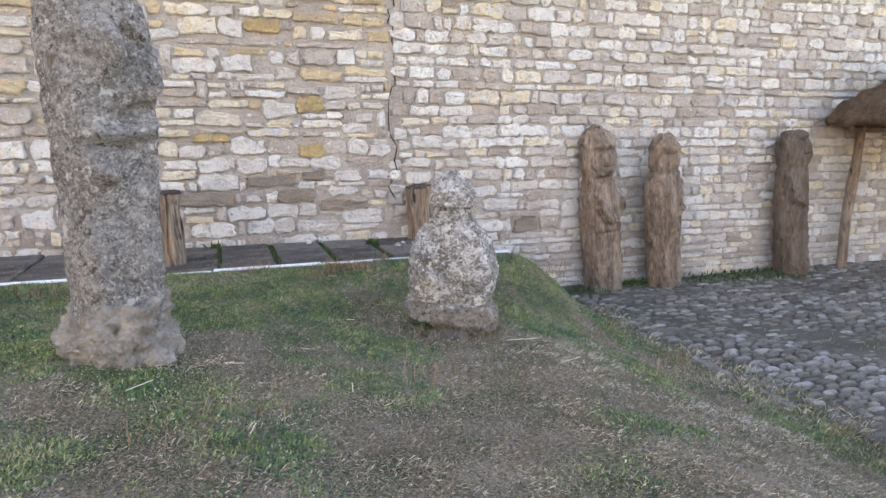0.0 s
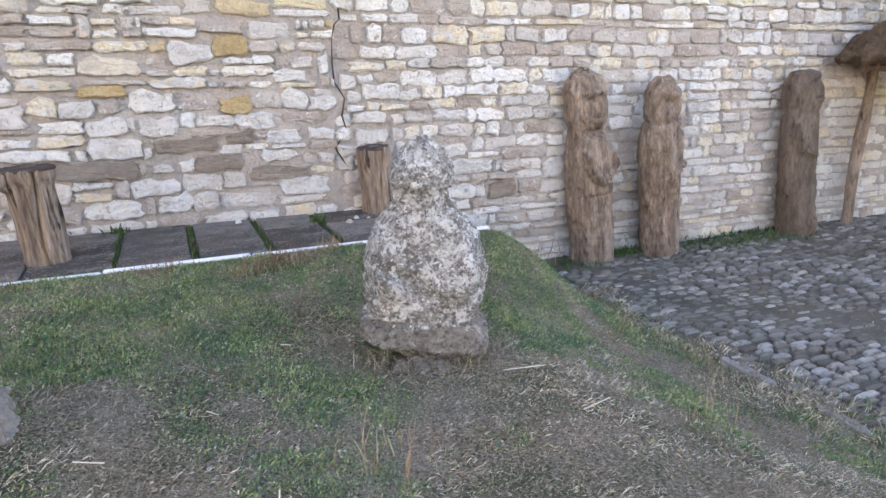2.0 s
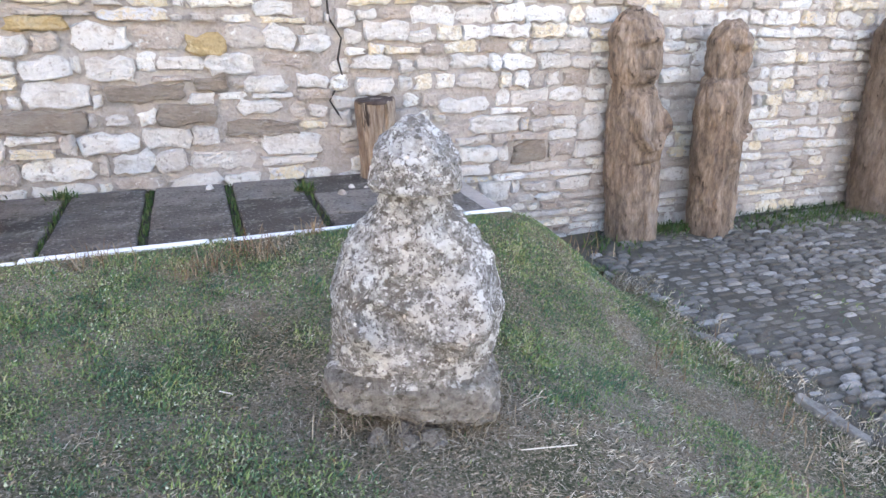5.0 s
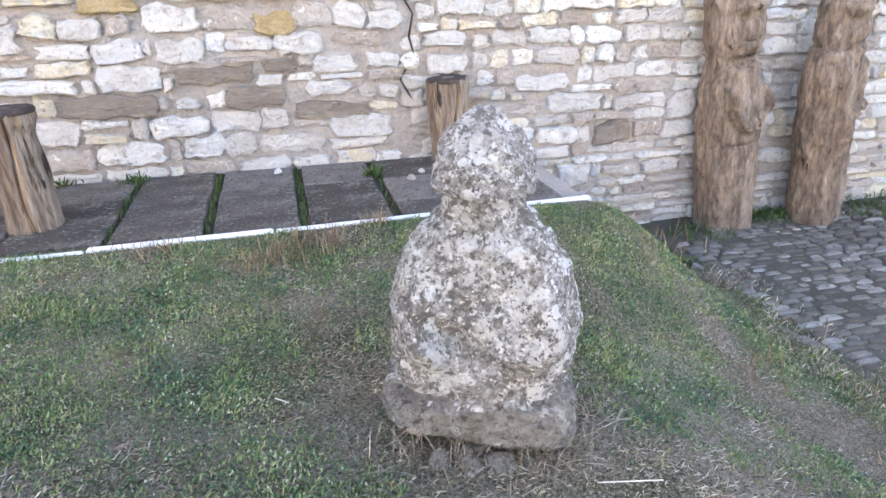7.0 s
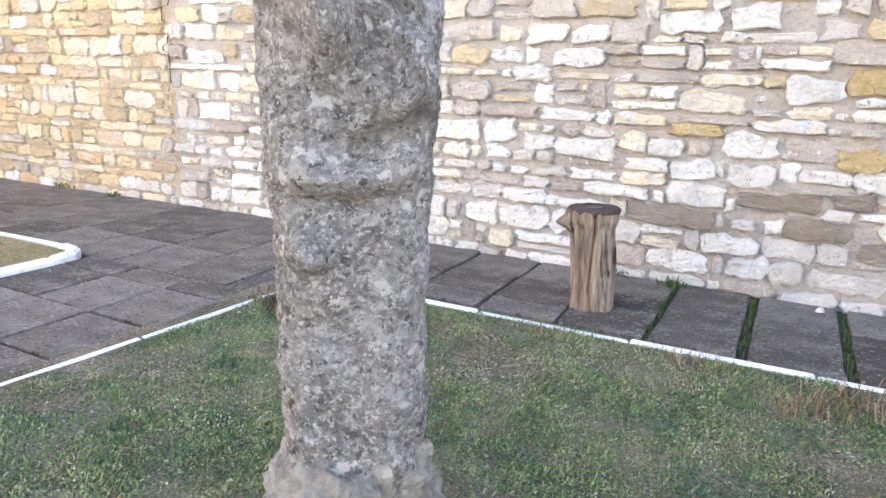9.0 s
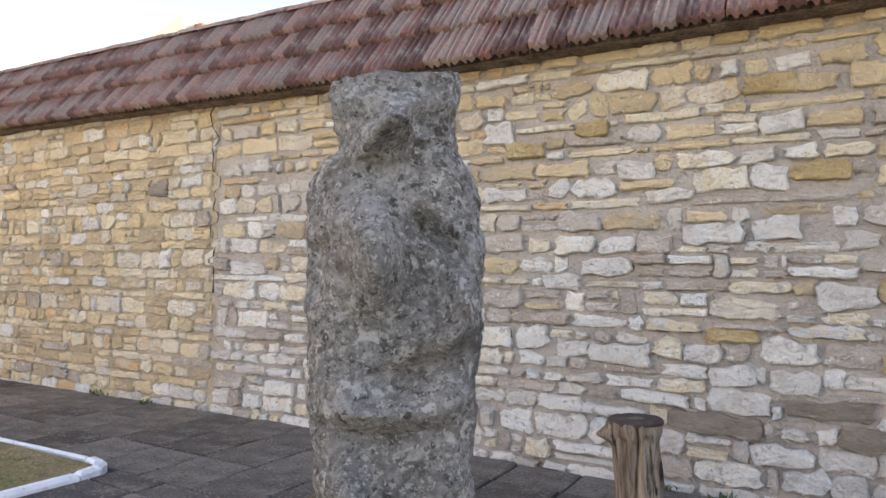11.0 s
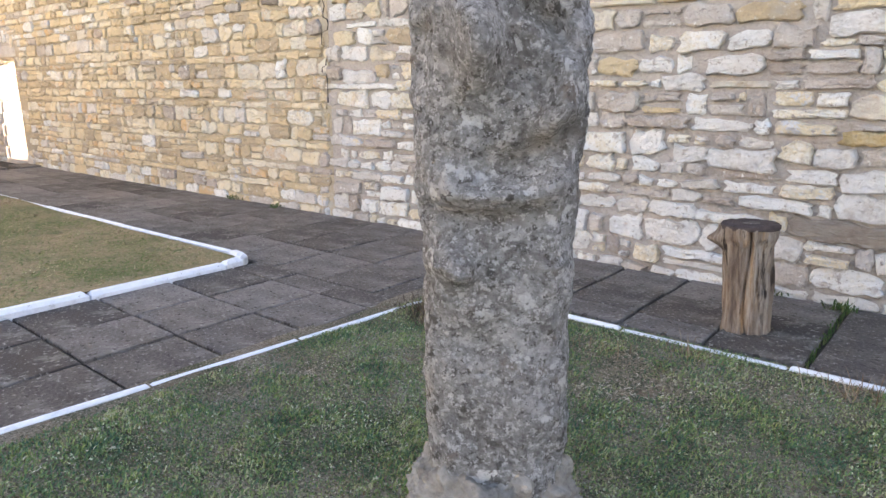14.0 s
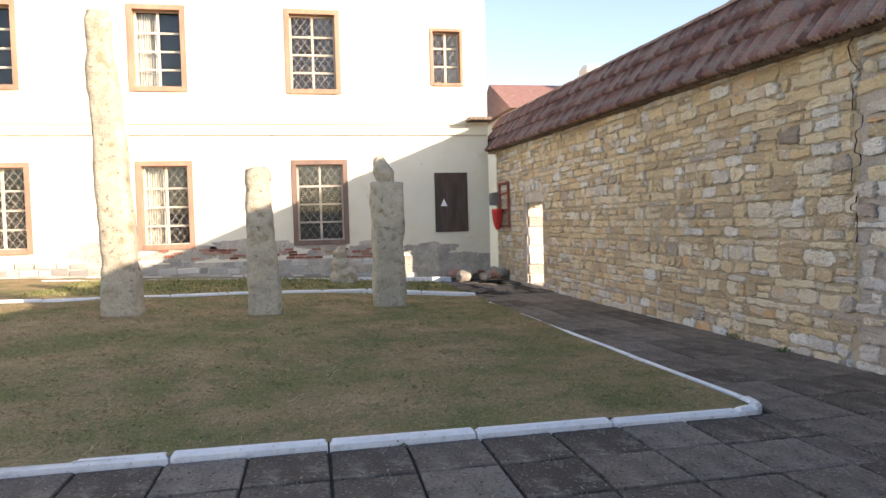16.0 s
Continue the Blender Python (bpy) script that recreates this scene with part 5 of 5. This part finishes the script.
def bare_tree(x, y, z, h, seed):
    th = thing("bare_tree", "leafless tree with thin grey branches", "tree", (x, y, z))
    r = random.Random(seed)
    trunk, twigs = Geo(), Geo()

    def limb(p, d, length, rad, depth):
        q = p + d * length
        bar(trunk if depth < 2 else twigs, p, q, rad)
        if depth > 4:
            return
        for _ in range(3 if depth < 4 else 2):
            nd = (d + Vector((r.uniform(-0.7, 0.7), r.uniform(-0.7, 0.7), r.uniform(-0.1, 0.5)))).normalized()
            limb(p + d * length * r.uniform(0.6, 1.0), nd, length * r.uniform(0.55, 0.8), rad * 0.55, depth + 1)

    limb(Vector((0, 0, 0)), Vector((0, 0, 1)), h * 0.4, 0.16, 0)
    link("trunk", trunk, bark, th)
    link("crown", twigs, bark, th, "tangle of bare twigs")


bare_tree(-24.5, 16.5, -1.05, 9.2, 4)
bare_tree(-20.5, 19.0, -1.05, 10.5, 8)

# ---- plain walls that close the yard behind the camera ----
g = Geo()
g.box(-17.2, 30, -15.6, -15, -1.0, 3.2)
tagged(link("wall_south", g, plaster), "plain plastered yard wall", "wall", kind="structure")
g = Geo()
g.box(30, 30.6, -15, 8.5, -1.0, 3.0)
tagged(link("wall_east", g, plaster), "plain plastered yard wall", "wall", kind="structure")

# ---- cobbles ----
cobbles = thing("cobbled_yard", "worn grey cobblestones set in rows", "cobbles")
cobbles["kind"] = "structure"
rng = random.Random(31)


def cobble(g, x, y, w, d, z, rng):
    n = 8
    a0 = rng.uniform(0, 0.4)
    jit = [rng.uniform(0.86, 1.1) for _ in range(n)]
    for k, (s, up) in enumerate(((1.02, -0.03), (0.92, 0.002), (0.66, 0.013))):
        for i in range(n):
            a = a0 + 2 * math.pi * i / n
            c, q = math.cos(a), math.sin(a)
            p = 0.55
            s_i = s * jit[i]
            g.v.append((x + s_i * w * math.copysign(abs(c) ** p, c), y + s_i * d * math.copysign(abs(q) ** p, q), z + up))
    o = len(g.v) - 3 * n
    g.f += [(o + k * n + i, o + k * n + (i + 1) % n, o + (k + 1) * n + (i + 1) % n, o + (k + 1) * n + i) for k in (0, 1) for i in range(n)]
    g.f.append(tuple(range(o + 2 * n, o + 3 * n)))


field = Geo()
near = []
y = -3.0
row = 0
while y < 7.9:
    dy = rng.uniform(0.048, 0.074)
    x = 4.90 + 0.08 * noise.noise(Vector((y, 0, 0))) + (0.4 if y > 7.4 else 0)
    while x < 13.0:
        w = rng.uniform(0.09, 0.21)
        yy = y + 0.05 * noise.noise(Vector((x * 0.9, y * 0.3, 7))) + 0.10 * math.sin(x * 0.7)
        q = (x + w / 2, yy + dy / 2, w / 2 * 0.96, dy / 2 * 0.94, -0.728 + 0.034 * noise.noise(Vector((x * 0.9, y * 0.9, 4))) + rng.uniform(-0.009, 0.006))
        if yy < WALL_Y - 0.1 and rng.random() < 0.94:
            if x < 7.1 and 4.6 < y < 6.9 and len(near) < 300:
                near.append(q)
            else:
                cobble(field, *q, rng)
        x += w
    y += dy
tagged(link("cobbles", field, cobble_i, cobbles, "further cobbles of the same yard"), kind="stuff")
for q in near:
    g = Geo()
    cobble(g, *q, rng)
    link("cobble", g, cobble_o, cobbles)

# edging stones between bank and cobbles
edge = thing("bank_edging", "rough pale stones edging the grass bank", "edging")
y = 2.0
while y < 7.3:
    L = rng.uniform(0.25, 0.55)
    g = loft([(0, 0, 0, 0.04, L * 0.46, 4), (0.10, 0, 0, 0.042, L * 0.47, 4), (0.13, 0, 0, 0.03, L * 0.44, 3)], 28, 8)
    g = roughen(g, [(5, 0.02), (14, 0.014)], seed=y)
    ob = link("edging_stone", g, rubble_mat, edge)
    xx = 4.86 if y < 6.7 else 4.86 - (y - 6.7) * 1.2
    ob.matrix_basis = pose(xx + rng.uniform(-0.03, 0.03), y + L / 2, -0.845 + rng.uniform(-0.02, 0.015) + 0.25 * smooth01((y - 6.6) / 0.8), rng.uniform(-3, 3), rng.uniform(-8, 8), rng.uniform(-9, 9) + (50 if y > 6.7 else 0))
    y += L * rng.uniform(1.1, 2.6)


# ---- grass ----
def blades(name, parent, n, area, height, keep, length, width, lie, material, label, seed):
    """Many single blades over a lawn; keep(x, y) is the chance that one grows there."""
    r = np.random.RandomState(seed)
    x0, x1, y0, y1 = area
    X, Y = r.uniform(x0, x1, n), r.uniform(y0, y1, n)
    K = r.uniform(0, 1, n)
    v, f = [], []
    for i in range(n):
        x, y = X[i], Y[i]
        if K[i] > keep(x, y):
            continue
        z = height(x, y)
        a, L, w = r.uniform(0, 2 * math.pi), r.uniform(*length), r.uniform(*width)
        L *= max(0.4, 0.85 + 1.25 * noise.noise(Vector((x * 6.5, y * 6.5, 4.4))))
        el = r.uniform(*lie)
        dx, dy, dz = math.cos(a) * math.cos(el), math.sin(a) * math.cos(el), math.sin(el)
        sx, sy = -math.sin(a) * w, math.cos(a) * w
        o = len(v)
        v += [(x - sx, y - sy, z), (x + sx, y + sy, z), (x + dx * L * 0.55 + sx * 0.7, y + dy * L * 0.55 + sy * 0.7, z + dz * L * 0.62 + 0.004), (x + dx * L, y + dy * L, z + dz * L * 0.85 + 0.003)]
        f += [(o, o + 1, o + 2, o + 3)]
    me = bpy.data.meshes.new(name)
    me.from_pydata(v, [], f)
    me.materials.append(material)
    ob = new(name, me)
    return tagged(ob, label, "grass", kind="stuff")


def green(x, y):
    v = 0.42 + 2.1 * noise.noise(Vector((x * 1.5, y * 1.5, 0.5))) + 1.0 * noise.noise(Vector((x * 3.7, y * 3.7, 1.5))) + 0.5 * noise.noise(Vector((x * 9.0, y * 9.0, 2.5)))
    v += 0.55 * smooth01((y - 4.6) / 1.4) - 0.35 * smooth01((4.3 - y) / 1.0) + 0.55 * smooth01((1.4 - x) / 1.5) - 0.15 * smooth01((x - 2.6) / 1.0)
    return min(1.0, max(0.03, v))


NEAR = (-1.2, 4.9, 2.3, 6.60)
FRONT = (-1.3, 4.9, 0.2, 2.3)
blades("green_grass", lawn_near, 250000, NEAR, lawn_z, green, (0.008, 0.026), (0.0016, 0.0038), (0.2, 1.3), blade_green, "short green grass", 1)
blades("dry_grass", lawn_near, 150000, NEAR, lawn_z, lambda x, y: max(0.05, 0.95 - 1.1 * green(x, y)), (0.012, 0.034), (0.0007, 0.0015), (0.0, 0.6), blade_dry, "flattened dry straw-coloured grass", 2)
blades("green_grass", lawn_near, 60000, FRONT, lawn_z, lambda x, y: 0.8 * green(x, y), (0.01, 0.03), (0.0016, 0.0038), (0.3, 1.2), blade_green, "short green grass", 3)
blades("dry_grass", lawn_near, 50000, FRONT, lawn_z, lambda x, y: max(0.04, 0.9 - 1.0 * green(x, y)), (0.012, 0.036), (0.0008, 0.0017), (0.0, 0.6), blade_dry, "flattened dry straw-coloured grass", 4)
blades("clover", lawn_near, 90000, NEAR, lambda x, y: lawn_z(x, y) + 0.006, lambda x, y: 0.9 * green(x, y) - 0.15, (0.006, 0.013), (0.003, 0.0055), (0.0, 0.6), clover, "tiny clover leaves among the grass", 13)
blades("leaf_litter", lawn_near, 26000, NEAR, lambda x, y: lawn_z(x, y) + 0.004, lambda x, y: 0.12 + 0.9 * max(0.0, noise.noise(Vector((x * 2.1, y * 2.1, 8.0)))), (0.008, 0.022), (0.002, 0.005), (0.0, 0.7), dry_stalk, "reddish brown withered leaves in the turf", 14)
far_z = lambda x, y: far_rise(x, y) + 0.03 * noise.noise(Vector((x * 0.8, y * 0.8, 9)))
far_green = lambda x, y: min(1, max(0.08, 0.40 + 1.6 * noise.noise(Vector((x * 0.6, y * 0.6, 2))) + 1.0 * noise.noise(Vector((x * 2.2, y * 2.2, 5))) + 0.35 * smooth01((y - 4.2) / 1.6) + 0.25 * smooth01((x + 5.2) / 1.6)))
blades("lawn_grass", lawn_far, 90000, (-12.2, -3.08, -2.5, 5.98), far_z, far_green, (0.014, 0.038), (0.0025, 0.005), (0.0, 0.5), blade_far, "short lawn grass", 5)
blades("lawn_straw", lawn_far, 60000, (-12.2, -3.08, -2.5, 5.98), far_z, lambda x, y: 0.8 - 0.7 * far_green(x, y), (0.02, 0.06), (0.002, 0.005), (0.0, 0.5), blade_dry_far, "brown withered lawn grass", 6)
blades("strip_grass", lawn_strip, 14000, (-16.2, -12.4, -3, 6.0), lambda x, y: far_rise(x, y) - 0.01, lambda x, y: 0.9, (0.04, 0.09), (0.006, 0.011), (0.3, 1.2), blade_far, "short grass by the house", 7)


bank_z = lambda x, y: max(lawn_z(x, y), -0.735)
blades("bank_grass", lawn_near, 16000, (4.45, 5.2, 2.3, 6.9), bank_z, lambda x, y: max(0.0, 0.9 - abs(x - 4.82 - 0.1 * noise.noise(Vector((0, y * 2, 0)))) * 2.6) * (0.6 + noise.noise(Vector((x * 2, y * 2, 6)))), (0.025, 0.07), (0.0014, 0.003), (0.3, 1.3), blade_dry, "dry grass hanging over the edge of the bank", 21)
blades("bank_grass", lawn_near, 14000, (4.3, 5.3, 2.3, 7.2), bank_z, lambda x, y: max(0.0, 0.9 - abs(x - 4.8) * 2.2) * (0.5 + noise.noise(Vector((x * 2, y * 2, 9)))), (0.02, 0.05), (0.0018, 0.0036), (0.3, 1.3), blade_green, "green grass creeping onto the cobbles", 22)
blades("yard_grass", cobbles, 9000, (5.0, 9.5, 2.5, 7.8), lambda x, y: -0.728, lambda x, y: max(0.0, noise.noise(Vector((x * 0.9, y * 0.9, 4.0))) * -1.6 - 0.25), (0.012, 0.04), (0.002, 0.004), (0.2, 1.2), blade_green, "sparse grass in the joints of the cobbles", 23)


def tuft(name, label, x, y, z, n, spread, length, width, lie, material, seed):
    r = random.Random(seed)
    g = Geo()
    for _ in range(n):
        a, L, w, el = r.uniform(0, 2 * math.pi), r.uniform(*length), r.uniform(*width), r.uniform(*lie)
        bx, by = x + r.gauss(0, spread), y + r.gauss(0, spread * 0.6)
        d = Vector((math.cos(a) * math.cos(el), math.sin(a) * math.cos(el), math.sin(el)))
        s = Vector((-math.sin(a), math.cos(a), 0)) * w
        p = Vector((bx, by, z))
        m, e = p + d * L * 0.6, p + d * L - Vector((0, 0, L * 0.15))
        g.add([tuple(p - s), tuple(p + s), tuple(m + s), tuple(m - s), tuple(e)], [(0, 1, 2, 3), (3, 2, 4)])
    return tagged(link(name, g, material), label, "weeds", kind="stuff")


k = 0
for x, y, n, sp in [(2.15, 6.38, 130, 0.13), (1.35, 6.45, 60, 0.10), (2.52, 6.56, 50, 0.03), (0.55, 6.42, 40, 0.1), (4.2, 5.6, 90, 0.22), (4.35, 4.9, 90, 0.25), (3.9, 6.2, 60, 0.15), (3.6, 4.2, 60, 0.25), (1.9, 6.2, 120, 0.12), (0.0, 6.1, 90, 0.16), (3.1, 6.0, 70, 0.15), (1.0, 3.6, 60, 0.2), (2.0, 4.1, 60, 0.18)]:
    k += 1
    tuft("dry_stalks", "clump of dry reddish stalks in the turf", x, y, lawn_z(x, y), n, sp, (0.06, 0.17), (0.0012, 0.0025), (0.5, 1.4), dry_stalk, k)
tuft("withered_weeds", "low dark withered weeds in the lawn corner", -0.80, 6.10, lawn_z(-0.80, 6.10), 2600, 0.16, (0.04, 0.13), (0.002, 0.005), (0.4, 1.4), dark_weed, 91)
for x, y, n in [(2.50, 4.84, 140), (2.77, 4.80, 160), (2.98, 4.98, 70), (2.30, 4.92, 60)]:
    k += 1
    tuft("dry_stalks", "dry grass tangled at the foot of the bust", x, y, lawn_z(x, y), n, 0.08, (0.06, 0.16), (0.0010, 0.0020), (0.1, 1.2), blade_dry, k)
for i, jx in enumerate((1.088, 1.606, 2.124, 2.642, 3.16)):
    r = random.Random(40 + i)
    g = Geo()
    for _ in range(150 if jx < 2.3 else 60):
        bx, by = jx + r.uniform(-0.022, 0.022), r.uniform(6.70, 7.86)
        a, L = r.uniform(0, 6.28), r.uniform(0.012, 0.035)
        s = Vector((-math.sin(a), math.cos(a), 0)) * r.uniform(0.002, 0.005)
        p, e = Vector((bx, by, -0.03)), Vector((bx + math.cos(a) * 0.008, by + math.sin(a) * 0.008, -0.02 + L))
        g.add([tuple(p - s), tuple(p + s), tuple(e + s * 0.7), tuple(e - s * 0.7)], [(0, 1, 2, 3)])
    tagged(link("joint_weeds", g, weed), "green weeds and moss growing in a slab joint", "weeds", kind="stuff")
for x, y, z, n, sp in [(2.62, 7.52, 0.0, 90, 0.035), (1.07, 7.8, 0.0, 60, 0.04), (0.62, 7.85, 0, 40, 0.05), (6.05, 7.72, -0.72, 220, 0.12), (7.2, 7.68, -0.72, 420, 0.3), (7.9, 7.7, -0.72, 420, 0.3), (8.3, 7.6, -0.72, 200, 0.2), (5.2, 7.5, -0.72, 120, 0.2), (5.3, 7.7, -0.72, 90, 0.12), (-3.0, 3.2, 0.0, 30, 0.05), (-5.9, 7.8, 0.0, 40, 0.06), (-4.9, 7.75, 0.0, 30, 0.05)]:
    k += 1
    tuft("weeds", "small green weeds at the foot of the wall", x, y, z, n, sp, (0.03, 0.10), (0.003, 0.007), (0.4, 1.3), weed, k)

# fallen straws on the turf
rng = random.Random(77)
for x, y, a, L in [(0.72, 4.05, 35, 0.13), (1.15, 4.25, -35, 0.12), (1.55, 4.55, -60, 0.08), (1.7, 3.9, 80, 0.09), (1.95, 5.25, -50, 0.07), (1.2, 3.5, 70, 0.10), (3.1, 4.2, 10, 0.16), (2.98, 4.62, -15, 0.2)]:
    g = Geo()
    z = lawn_z(x, y) + 0.022
    c, s = math.cos(radians(a)) * L / 2, math.sin(radians(a)) * L / 2
    bar(g, (x - c, y - s, z), (x + c, y + s, z + 0.01), 0.0028)
    tagged(link("straw", g, straw), "pale broken straw lying on the turf", "straw", "straws on the lawn")
for x, y in [(2.85, 7.35), (2.95, 7.5), (3.05, 7.45), (2.0, 7.75), (3.45, 7.3)]:
    s = rng.uniform(0.018, 0.04)
    g = roughen(loft([(0, 0, 0, s, s * 0.8, 2.4), (s * 0.6, 0, 0, s * 0.9, s * 0.7, 2.4), (s, 0, 0, s * 0.4, s * 0.3, 2.2)], 10, 6), [(14, 0.012)], seed=x)
    ob = link("pebble", g, stone_pale)
    ob.matrix_basis = pose(x, y, 0.0, 0, 0, rng.uniform(0, 360))
    tagged(ob, "small pale pebble lying on the slabs", "pebble", "pebbles on the slabs")
